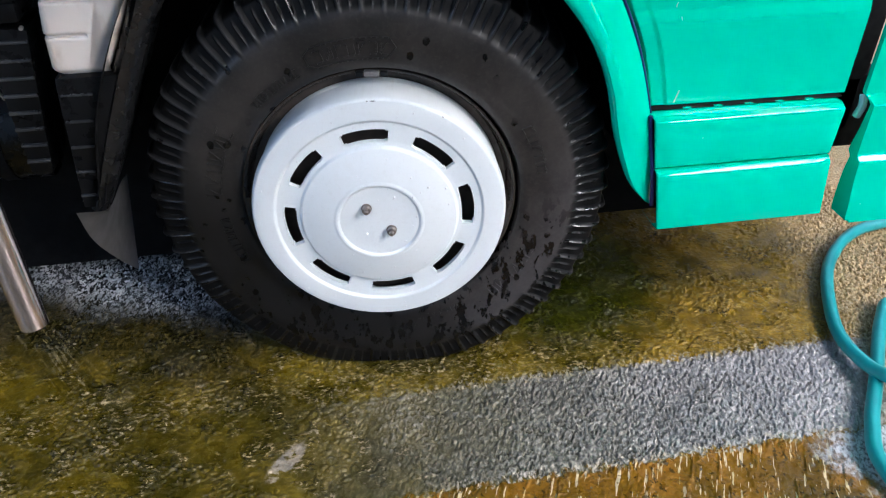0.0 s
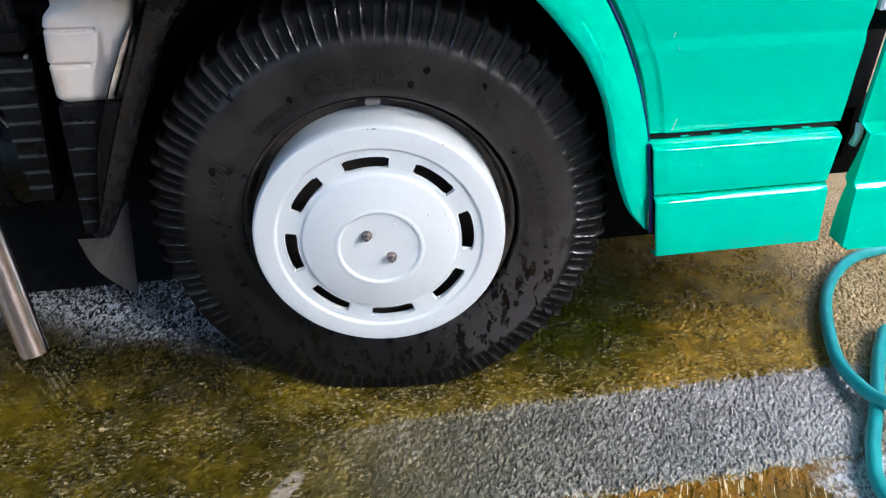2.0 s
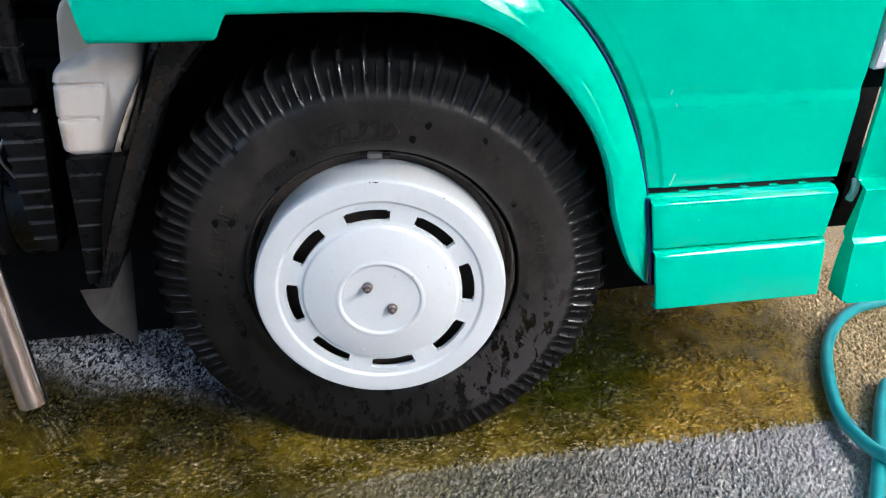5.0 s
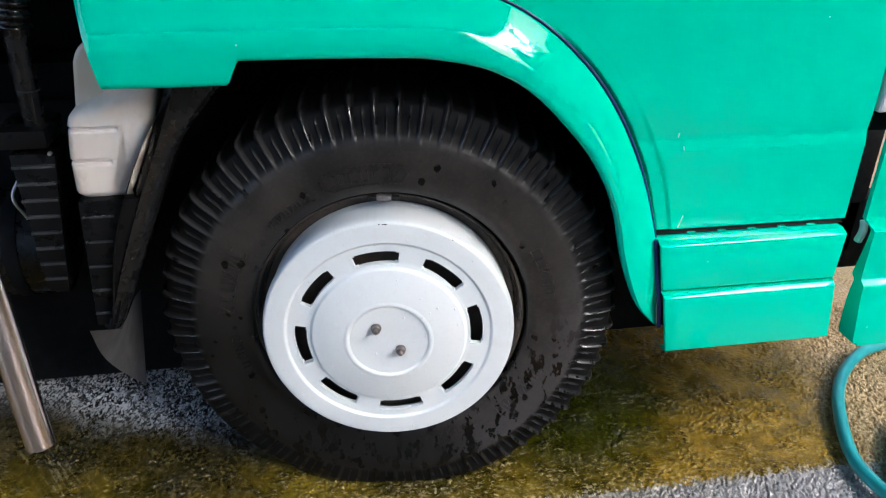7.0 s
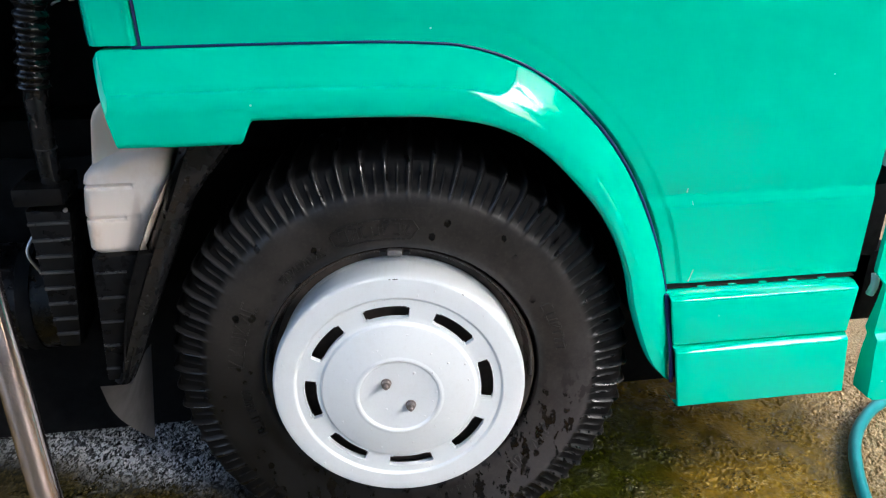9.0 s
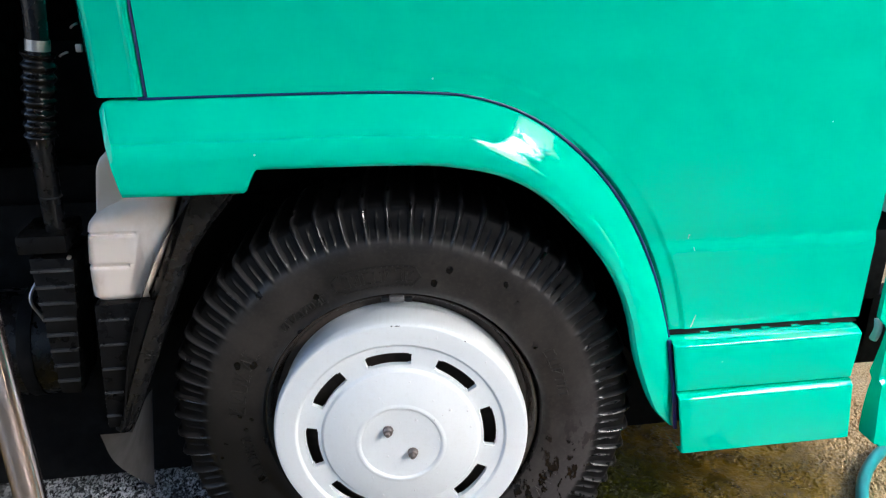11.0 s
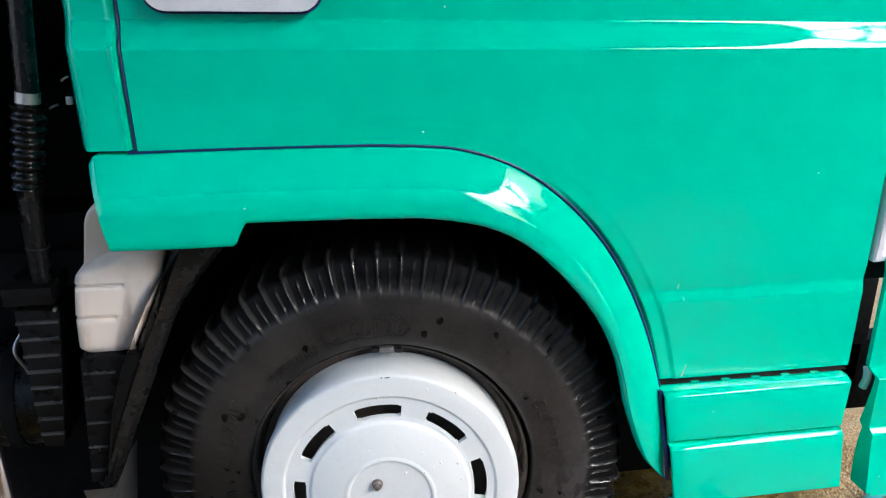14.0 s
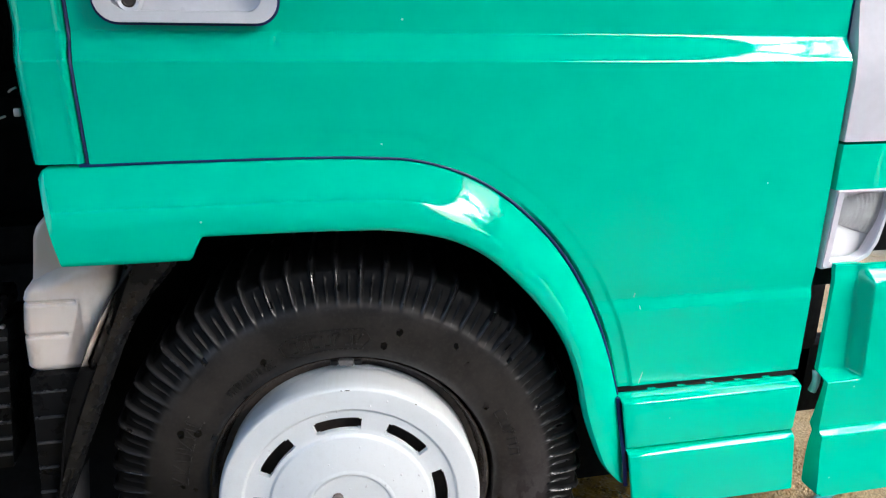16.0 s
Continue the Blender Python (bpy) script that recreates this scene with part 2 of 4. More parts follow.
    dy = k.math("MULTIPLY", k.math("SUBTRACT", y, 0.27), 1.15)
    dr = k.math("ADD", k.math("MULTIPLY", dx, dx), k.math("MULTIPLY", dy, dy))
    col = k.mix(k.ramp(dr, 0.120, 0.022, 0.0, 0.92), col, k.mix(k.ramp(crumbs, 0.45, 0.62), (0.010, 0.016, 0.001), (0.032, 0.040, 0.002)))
    # shade behind the wheel, painted dark into the ground colour
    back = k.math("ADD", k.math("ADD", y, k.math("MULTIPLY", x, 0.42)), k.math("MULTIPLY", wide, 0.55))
    wheel_shade = k.math("MULTIPLY", k.ramp(back, -0.22, -0.02, 0.0, 0.86), k.ramp(xw, -0.14, -0.34))
    col = k.mix(wheel_shade, col, k.mix(k.ramp(crumbs, 0.46, 0.64), (0.008, 0.007, 0.002), (0.060, 0.046, 0.014)))
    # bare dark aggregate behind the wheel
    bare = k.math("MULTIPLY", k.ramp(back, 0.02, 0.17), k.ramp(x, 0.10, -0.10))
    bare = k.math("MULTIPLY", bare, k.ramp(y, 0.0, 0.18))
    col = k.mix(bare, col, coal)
    # grey strip
    band = k.math("MULTIPLY", k.ramp(yy, -0.300, -0.288), k.ramp(yy, -0.050, -0.062))
    band = k.math("MULTIPLY", band, k.ramp(k.math("ADD", xw, k.math("MULTIPLY", soft, 0.25)), -0.16, 0.40))
    col = k.mix(band, col, grey)
    # crumbs along both edges of the strip
    for mid, tone in ((-0.054, (0.32, 0.27, 0.17)), (-0.294, (0.42, 0.37, 0.29))):
        off = k.math("ABSOLUTE", k.math("SUBTRACT", yy, mid))
        rim = k.math("MULTIPLY", k.ramp(off, 0.018, 0.004), k.ramp(crumbs, 0.49, 0.58))
        rim = k.math("MULTIPLY", rim, k.ramp(xw, -0.05, 0.20))
        col = k.mix(rim, col, tone)
    # ochre silt in front of the strip, with pale scour marks
    silt = k.math("MULTIPLY", k.ramp(yy, -0.296, -0.306), k.ramp(xw, -0.25, 0.05))
    scour = k.mix(k.ramp(streak, 0.60, 0.635), ochre, (0.56, 0.42, 0.23))
    scour = k.mix(k.ramp(lumps, 0.42, 0.35, 0.0, 0.8), scour, (0.020, 0.012, 0.001))
    # the pale patch paints a sky reflection on the wet ground
    sky_sheen = k.math("ADD", k.math("SUBTRACT", xw, 0.80), k.math("MULTIPLY", edge, 2.0))
    scour = k.mix(k.math("MULTIPLY", k.ramp(sky_sheen, -0.03, 0.05), k.math("MULTIPLY", k.ramp(x, 1.35, 1.15), k.ramp(y, -0.60, -0.48))), scour, k.mix(k.ramp(grains, 0.38, 0.55), (0.18, 0.17, 0.17), (0.50, 0.49, 0.49)))
    col = k.mix(silt, col, scour)
    # sandy ground past the front wheel
    far = k.math("ADD", k.math("ADD", x, k.math("MULTIPLY", y, -0.25)), k.math("MULTIPLY", wide, 0.5))
    sandy = k.math("MULTIPLY", k.ramp(far, 0.94, 1.12), k.ramp(x, 3.4, 2.7))
    sandy = k.math("MULTIPLY", sandy, k.ramp(yy, -0.305, -0.285))
    col = k.mix(k.math("MULTIPLY", sandy, 0.9), col, sand)
    # the unseen yard is darkened to keep its reflection in the paint low
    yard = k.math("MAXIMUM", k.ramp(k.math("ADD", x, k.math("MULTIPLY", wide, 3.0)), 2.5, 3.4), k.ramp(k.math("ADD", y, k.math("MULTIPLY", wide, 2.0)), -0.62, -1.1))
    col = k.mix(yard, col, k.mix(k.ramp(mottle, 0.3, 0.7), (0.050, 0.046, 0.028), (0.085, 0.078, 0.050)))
    # a pale splash of dried cement
    px = k.math("ADD", k.math("SUBTRACT", x, -0.205), k.math("MULTIPLY", edge, 0.5))
    py = k.math("ADD", k.math("SUBTRACT", y, -0.185), edge)
    px = k.math("SUBTRACT", px, k.math("MULTIPLY", py, 0.7))
    rr = k.math("ADD", k.math("MULTIPLY", px, px), k.math("MULTIPLY", k.math("MULTIPLY", py, py), 0.35))
    spl = k.math("MULTIPLY", k.ramp(rr, 0.0007, 0.0003), k.ramp(k.noise(60, 4), 0.38, 0.48))
    col = k.mix(k.math("MULTIPLY", spl, 0.62), col, (0.44, 0.37, 0.30))
    # raised tops are painted paler, for highlights on the wet grains
    tops = k.ramp(z, -0.0058, -0.0012)
    col = k.mix(k.math("MULTIPLY", tops, k.ramp(band, 0.0, 1.0, 0.02, 0.34)), col, (0.62, 0.57, 0.49))
    # a band of parallel scratches where something was dragged
    mp = k.n.new("ShaderNodeMapping")
    mp.inputs["Rotation"].default_value = (0, 0, radians(57))
    k.link(k.co, mp.inputs["Vector"])
    mq = k.n.new("ShaderNodeMapping")
    mq.inputs["Scale"].default_value = (9, 120, 1)
    k.link(mp.outputs["Vector"], mq.inputs["Vector"])
    drag = k.noise(1.0, 2, 0.5, mq.outputs["Vector"])
    aside = k.math("ABSOLUTE", k.math("ADD", k.math("ADD", k.math("MULTIPLY", x, 0.837), k.math("MULTIPLY", y, 0.547)), 0.4636))
    zone = k.math("MULTIPLY", k.ramp(aside, 0.055, 0.030), k.math("MULTIPLY", k.ramp(y, 0.29, 0.25), k.ramp(y, 0.03, 0.09)))
    col = k.mix(k.math("MULTIPLY", k.ramp(drag, 0.50, 0.42, 0.0, 0.4), zone), col, (0.012, 0.011, 0.003))
    col = k.mix(k.math("MULTIPLY", k.math("MULTIPLY", k.ramp(drag, 0.55, 0.60, 0.0, 0.5), k.ramp(crumbs, 0.40, 0.52)), zone), col, (0.22, 0.18, 0.10))
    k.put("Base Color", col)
    wet = k.ramp(k.noise(12, 5, 0.6), 0.35, 0.7, 0.16, 0.42)
    k.put("Roughness", k.math("ADD", wet, k.math("MULTIPLY", sandy, 0.2)))
    k.put("Specular IOR Level", k.math("ADD", 0.20, k.math("MULTIPLY", band, 0.25)))
    k.bump(k.mix(band, k.math("MULTIPLY", fleck, k.math("ADD", 0.25, patch)), grains), 0.85, 0.006)
    k.bump(lumps, 0.12, 0.006)
    k.bump(crumbs, 0.35, 0.005)
    return k.m


def wall_plaster(name, color):
    k = Mat(name, color, 0.85)
    st = k.ramp(k.noise(1.4, 6, 0.65), 0.35, 0.75)
    k.put("Base Color", k.mix(st, color, tuple(c * 0.7 for c in color)))
    k.bump(k.noise(60, 4), 0.3, 0.004)
    return k.m


GREEN = paint_green()
SILVER = cap_silver()
TYRE = rubber_tyre()
WET_RUBBER = plain("wet_black_rubber", (0.007, 0.007, 0.007), 0.22, 0.4, 60)
BLACK = black_plastic()
BLACK_DARK = black_plastic("matte_black_metal", 0.006, 0.7, 0.10)
RIBBED = black_plastic("ribbed_black_plastic", 0.005, 0.32, 0.16)
# paler copy of the ribbed plastic, for light caught on the ribs
RIB = black_plastic("lit_rib_plastic", 0.036, 0.30, 0.45)
GLOSSY = black_plastic("glossy_black_rubber", 0.004, 0.20, 0.36)
GUARD = black_plastic("wet_black_guard_plastic", 0.009, 0.24, 0.34)
FLAP_GREY = plain("grey_mud_rubber", (0.155, 0.148, 0.145), 0.45, 0.3, 30)
TANK = tank_white()
STEEL = steel("polished_stainless_steel", (0.92, 0.75, 0.69), 0.17)
RIM_STEEL = plain("dark_rim_enamel", (0.070, 0.056, 0.047), 0.22, 0.5, 40)
ZINC = steel("dull_zinc", (0.55, 0.52, 0.49), 0.38)
LEAD = plain("dull_lead", (0.15, 0.14, 0.135), 0.4, 0.4, 200)
RUST = steel("rusty_bolt_steel", (0.30, 0.26, 0.24), 0.38)
HOLE = plain("brown_drum_backing", (0.060, 0.044, 0.036), 0.6, 0.5, 50)
HOSE = plain("green_garden_hose_vinyl", (0.03, 0.36, 0.36), 0.33, 0.18, 25)
GREY_TRIM = plain("light_grey_trim_plastic", (0.56, 0.56, 0.62), 0.45, 0.1, 30)
BEZEL = plain("pale_bezel_plastic", (0.66, 0.64, 0.70), 0.35, 0.1, 30)
WHITE_TRIM = plain("handle_light_grey_plastic", (0.70, 0.71, 0.75), 0.32, 0.08, 40)
SEAL = plain("navy_black_rubber_seal", (0.003, 0.016, 0.125), 0.5, 0.3, 80)
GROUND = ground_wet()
WALL = wall_plaster("dark_plaster", (0.10, 0.10, 0.10))
PALE = wall_plaster("pale_plaster", (0.42, 0.415, 0.40))
ROOF = wall_plaster("grey_roof_sheet", (0.08, 0.08, 0.08))
STONE = plain("small_grit", (0.16, 0.12, 0.07), 0.8, 0.5, 90)

glass = Mat("clear_headlight_glass", (1, 1, 1), 0.03)
glass.b.inputs["Transmission Weight"].default_value = 1.0
glass.b.inputs["IOR"].default_value = 1.45
glass.bump(glass.noise(40, 2, 0.5, glass.scaled(3, 1, 0.3)), 0.15, 0.002)
LENS = glass.m
WATER = Mat("wet_drop", (0.74, 0.75, 0.77), 0.10, 0.0, 0.4).m
HEAD_WHITE = plain("headlight_white_housing", (0.82, 0.82, 0.83), 0.3, 0.06, 30)
REFLECTOR = plain("headlight_frosted_reflector", (0.44, 0.44, 0.45), 0.25, 0.25, 40)


# ---------------------------------------------------------------- mesh helpers
def finish(bm, material, name, smooth=True, angle=35.0):
    bmesh.ops.recalc_face_normals(bm, faces=bm.faces)
    me = bpy.data.meshes.new(name)
    if smooth:
        for f in bm.faces:
            f.smooth = True
        for e in bm.edges:
            if len(e.link_faces) == 2 and e.calc_face_angle(0.0) > radians(angle):
                e.smooth = False
    bm.to_mesh(me)
    bm.free()
    me.materials.append(material)
    return me


def part(name, bm, material, parent, label="", smooth=True, angle=35.0):
    ob = new(name, finish(bm, material, name, smooth, angle))
    ob.parent = parent
    if label:
        tagged(ob, label)
    return ob


def thing(name, bm, material, label, category, kind="", group="", smooth=True):
    return tagged(new(name, finish(bm, material, name, smooth)), label, category, group, kind)


def box(x0, x1, y0, y1, z0, z1, bevel=0.0, segs=2, bm=None):
    bm = bm or bmesh.new()
    made = bmesh.ops.create_cube(bm, size=1.0, matrix=Matrix.Translation(((x0 + x1) / 2, (y0 + y1) / 2, (z0 + z1) / 2))
                                 @ Matrix.Diagonal((x1 - x0, y1 - y0, z1 - z0, 1)))["verts"]
    if bevel:
        es = {e for v in made for e in v.link_edges}
        bmesh.ops.bevel(bm, geom=list(es), offset=bevel, segments=segs, profile=0.6, affect="EDGES")
    return bm


def prism(outline, y0, y1, bevel=0.0, segs=2):
    """An outline in x, z made solid from y0 to y1."""
    bm = bmesh.new()
    a = [bm.verts.new((x, y0, z)) for x, z in outline]
    b = [bm.verts.new((x, y1, z)) for x, z in outline]
    n = len(outline)
    bm.faces.new(a)
    bm.faces.new(b[::-1])
    for i in range(n):
        bm.faces.new((a[i], b[i], b[(i + 1) % n], a[(i + 1) % n]))
    bmesh.ops.recalc_face_normals(bm, faces=bm.faces)
    if bevel:
        bmesh.ops.bevel(bm, geom=list(bm.edges), offset=bevel, segments=segs, profile=0.6, affect="EDGES", clamp_overlap=True)
    return bm


def lathe(profile, segs, closed=False, rmod=None):
    """A profile of (radius, depth) turned about the y axis."""
    bm = bmesh.new()
    rings = []
    for r, d in profile:
        if r < 1e-5:
            rings.append([bm.verts.new((0, d, 0))])
            continue
        rings.append([bm.verts.new((r * math.cos(a), d, r * math.sin(a))) for a in
                      (2 * math.pi * i / segs for i in range(segs))])
    pairs = list(zip(rings, rings[1:])) + ([(rings[-1], rings[0])] if closed else [])
    for p, q in pairs:
        for i in range(segs):
            j = (i + 1) % segs
            vs = [p[i % len(p)], p[j % len(p)], q[j % len(q)], q[i % len(q)]]
            vs = list(dict.fromkeys(vs))
            if len(vs) > 2:
                bm.faces.new(vs)
    return bm


def lathe_arc(r, y, thick, angle, length):
    """A thin bent bar along an arc about the y axis."""
    bm = bmesh.new()
    rings = []
    for i in range(5):
        a = radians(angle + length * (i / 4 - 0.5))
        w = thick * (0.3 + 0.7 * math.sin(math.pi * i / 4))
        rings.append([bm.verts.new(((r + e * w) * math.cos(a), y + f * 0.0006, (r + e * w) * math.sin(a))) for e, f in ((-0.5, -1), (0.5, -1), (0.5, 1), (-0.5, 1))])
    for p, q in zip(rings, rings[1:]):
        for k in range(4):
            bm.faces.new((p[k], p[(k + 1) % 4], q[(k + 1) % 4], q[k]))
    bm.faces.new(rings[0])
    bm.faces.new(rings[-1][::-1])
    return bm


def spline(points, n):
    """n points, evenly spread, on a smooth curve through the points."""
    p = [Vector(q) for q in points]
    p = [p[0] * 2 - p[1], *p, p[-1] * 2 - p[-2]]
    raw = []
    for i in range(1, len(p) - 2):
        for s in range(24):
            t = s / 24
            a, b, c, d = p[i - 1:i + 3]
            raw.append(0.5 * ((2 * b) + (c - a) * t + (2 * a - 5 * b + 4 * c - d) * t * t + (3 * b - a - 3 * c + d) * t ** 3))
    raw.append(p[-2])
    length = [0.0]
    for a, b in zip(raw, raw[1:]):
        length.append(length[-1] + (b - a).length)
    out, k = [], 0
    for i in range(n):
        want = length[-1] * i / (n - 1)
        while k < len(raw) - 2 and length[k + 1] < want:
            k += 1
        f = (want - length[k]) / max(length[k + 1] - length[k], 1e-9)
        out.append(raw[k].lerp(raw[k + 1], min(max(f, 0), 1)))
    return out


def tube(points, radius, n=40, segs=16, cap=True, wall=0.0, bm=None):
    """A round tube along a smooth curve; radius may be a function of 0..1; wall: open ends with that thickness."""
    bm = bm or bmesh.new()
    line = spline(points, n)
    up = Vector((0, 0, 1))
    rings, inner = [], []
    side = None
    for i, c in enumerate(line):
        tan = (line[min(i + 1, n - 1)] - line[max(i - 1, 0)]).normalized()
        if side is None:
            side = tan.cross(up if abs(tan.z) < 0.9 else Vector((1, 0, 0))).normalized()
        side = (side - tan * side.dot(tan)).normalized()
        nor = tan.cross(side)
        r = radius(i / (n - 1)) if callable(radius) else radius
        ring = lambda q: [bm.verts.new(c + side * (q * math.cos(a)) + nor * (q * math.sin(a))) for a in
                          (2 * math.pi * k / segs for k in range(segs))]
        rings.append(ring(r))
        if wall:
            inner.append(ring(r - wall))
    def skin(rs):
        for p, q in zip(rs, rs[1:]):
            for k in range(segs):
                bm.faces.new((p[k], p[(k + 1) % segs], q[(k + 1) % segs], q[k]))
    skin(rings)
    if wall:
        skin(inner)
        for e in (0, -1):
            for k in range(segs):
                bm.faces.new((rings[e][k], rings[e][(k + 1) % segs], inner[e][(k + 1) % segs], inner[e][k]))
    elif cap:
        bm.faces.new(rings[0])
        bm.faces.new(rings[-1][::-1])
    return bm


def sheet(xs, zs, depth, hem=0.02, low=None):
    """A pressed panel over a grid in x, z, at y = depth(x, z), its rim turned inwards by hem."""
    bm = bmesh.new()
    grid = []
    for x in xs:
        lo = low(x) if low else -1e9
        grid.append([(x, max(z, lo)) for z in zs])
    verts = {}
    def vert(p):
        key = (round(p[0], 5), round(p[1], 5))
        if key not in verts:
            verts[key] = bm.verts.new((p[0], depth(*p), p[1]))
        return verts[key]
    for i in range(len(xs) - 1):
        for j in range(len(zs) - 1):
            q = [grid[i][j], grid[i + 1][j], grid[i + 1][j + 1], grid[i][j + 1]]
            vs = list(dict.fromkeys(vert(p) for p in q))
            if len(vs) > 2:
                try:
                    bm.faces.new(vs)
                except ValueError:
                    pass
    for v in [v for v in bm.verts if not v.link_faces]:
        bm.verts.remove(v)
    rim = [e for e in bm.edges if e.is_boundary]
    if hem:
        r1 = bmesh.ops.extrude_edge_only(bm, edges=rim)["geom"]
        for v in (g for g in r1 if isinstance(g, bmesh.types.BMVert)):
            v.co.y += hem
    return bm


def steps(*stops):
    """Grid stops: (value, parts to the next) pairs, ending in a value."""
    out = []
    for a, n, b in zip(stops[0::2], stops[1::2], stops[2::2]):
        out += [a + (b - a) * i / n for i in range(n)]
    return out + [stops[-1]]


def smooth(a, b, v):
    t = min(max((v - a) / (b - a), 0.0), 1.0)
    return t * t * (3 - 2 * t)


# ---------------------------------------------------------------- the setting
def value_noise(px, py, seed):
    """Smooth noise from -1 to 1 over arrays of places."""
    rng = np.random.RandomState(seed)
    table = rng.uniform(-1, 1, (256, 256))
    ix, iy = np.floor(px).astype(int), np.floor(py).astype(int)
    fx, fy = px - ix, py - iy
    fx, fy = fx * fx * (3 - 2 * fx), fy * fy * (3 - 2 * fy)
    v = lambda i, j: table[(ix + i) % 256, (iy + j) % 256]
    return (v(0, 0) * (1 - fx) + v(1, 0) * fx) * (1 - fy) + (v(0, 1) * (1 - fx) + v(1, 1) * fx) * fy


def ramp01(a, b, v):
    t = np.clip((v - a) / (b - a), 0, 1)
    return t * t * (3 - 2 * t)


def ground_mesh():
    """One sheet to the horizon; where the camera passes close it carries the rough relief of worn concrete."""
    xs = steps(-60, 6, -6, 8, -0.80, 1330, 1.36, 8, 6, 6, 60)
    ys = steps(-60, 6, -6, 10, -0.45, 620, 0.56, 8, 4, 6, 60)
    gx, gy = np.meshgrid(np.array(xs), np.array(ys))
    near = ramp01(-0.45, -0.41, gy) * ramp01(0.56, 0.52, gy) * ramp01(-0.80, -0.76, gx) * ramp01(1.36, 1.32, gx)
    ca, sa = math.cos(radians(26)), math.sin(radians(26))
    rx, ry = gx * ca - gy * sa + 7, gx * sa + gy * ca + 7
    slow = value_noise(gx * 9 + 20, gy * 9 + 20, 3)
    wavy = 0.03 * value_noise(gx * 24 + 50, gy * 24 + 50, 8)
    strip = ramp01(-0.315, -0.285, gy + wavy * 0.5) * ramp01(-0.035, -0.065, gy + wavy * 0.5) * ramp01(-0.25, 0.25, gx + wavy)
    silt = ramp01(-0.285, -0.315, gy + wavy * 0.5) * ramp01(-0.2, 0.05, gx)
    stony = np.maximum(ramp01(0.05, 0.20, gy + 0.42 * gx + wavy) * ramp01(0.0, -0.2, gx), ramp01(0.88, 1.10, gx - 0.25 * gy + wavy))
    clump = ramp01(-0.25, 0.35, value_noise(gx * 17 + 60, gy * 22 + 60, 5) + 0.5 * value_noise(gx * 41 + 60, gy * 55 + 60, 6))
    grain = value_noise(rx * 225, ry * 122, 1) + 0.6 * value_noise(rx * 400, ry * 240, 2)
    crumb = value_noise(gx * 135 + 40, gy * 185 + 40, 4) + 0.5 * value_noise(gx * 250 + 9, gy * 330 + 9, 7)
    lines = ramp01(0.42, 0.66, value_noise(rx * 150, ry * 17, 9)) * (0.6 + 0.4 * value_noise(rx * 260, ry * 160, 10))
    worn = ramp01(-0.30, 0.30, grain) * 0.8 + 0.2 * grain
    moss = ramp01(-0.28, 0.34, crumb) * 0.75 + 0.25 * crumb
    bare = np.maximum(strip, stony)
    h = bare * (0.0037 * worn - 0.0010)
    h += (1 - bare) * (1 - silt) * ((0.0007 + 0.0030 * clump) * moss)
    h += (1 - bare) * silt * (0.0030 * lines + 0.0006 * moss)
    h = near * (h + 0.0014 * slow - 0.0062)
    n, m = len(xs), len(ys)
    grid = np.arange(n * m).reshape(m, n)
    quads = np.stack([grid[:-1, :-1], grid[:-1, 1:], grid[1:, 1:], grid[1:, :-1]], axis=-1).reshape(-1)
    me = bpy.data.meshes.new("ground")
    me.vertices.add(n * m)
    me.vertices.foreach_set("co", np.stack([gx, gy, h], axis=-1).astype(np.float32).reshape(-1))
    me.loops.add(len(quads))
    me.loops.foreach_set("vertex_index", quads.astype(np.int32))
    me.polygons.add(len(quads) // 4)
    me.polygons.foreach_set("loop_start", np.arange(0, len(quads), 4, dtype=np.int32))
    me.polygons.foreach_set("use_smooth", np.ones(len(quads) // 4, dtype=bool))
    me.update(calc_edges=True)
    me.validate()
    me.materials.append(GROUND)
    return me


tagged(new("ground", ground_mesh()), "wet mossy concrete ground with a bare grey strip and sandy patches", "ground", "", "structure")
# unseen walls, added to block stray sky and bounce light at the truck
thing("wall_blocker_back", box(-9.0, 3.0, 2.6, 2.8, 0, 3.4), WALL, "unseen grey wall added to block light from behind the truck", "wall", "structure", smooth=False)
thing("wall_bounce_rear", box(-9.2, -9.0, -7.2, 2.8, 0, 2.4), PALE, "unseen pale wall added to brighten reflections from the rear", "wall", "structure", smooth=False)
thing("wall_bounce", box(-6.4, 3.6, -7.2, -7.0, 0, 6.6), PALE, "unseen pale wall added to bounce soft light at the truck", "wall", "structure", smooth=False)
thing("wall_bounce_low", box(3.6, 9.0, -7.2, -7.0, 0, 2.6), PALE, "unseen low pale wall added to even the door's reflection", "wall", "structure", smooth=False)
thing("wall_blocker_low", box(10.0, 10.2, -7.2, -2.0, 0, 2.5), WALL, "unseen dark wall added to block low sky in reflections", "wall", "structure", smooth=False)
thing("wall_blocker_high", box(10.0, 10.2, -2.0, 8.0, 0, 7.0), WALL, "unseen tall dark wall added to block sky in the flare's reflection", "wall", "structure", smooth=False)
thing("ceiling", box(-3.0, 2.25, -3.2, 2.8, 3.2, 3.32), ROOF, "dark canopy roof over the parked truck", "ceiling", "structure", smooth=False)

# ---------------------------------------------------------------- the truck
truck = tagged(new("truck"), "turquoise green truck with a silver hubcap parked on wet concrete", "truck")

# line between door and wheel flare, and the wheel opening's edge
U_LINE = spline([(-0.416, 0, 0.979), (-0.20, 0, 0.982), (0.015, 0, 0.981), (0.135, 0, 0.967), (0.244, 0, 0.916),
                 (0.353, 0, 0.811), (0.434, 0, 0.667), (0.479, 0, 0.495), (0.489, 0, 0.390)], 150)
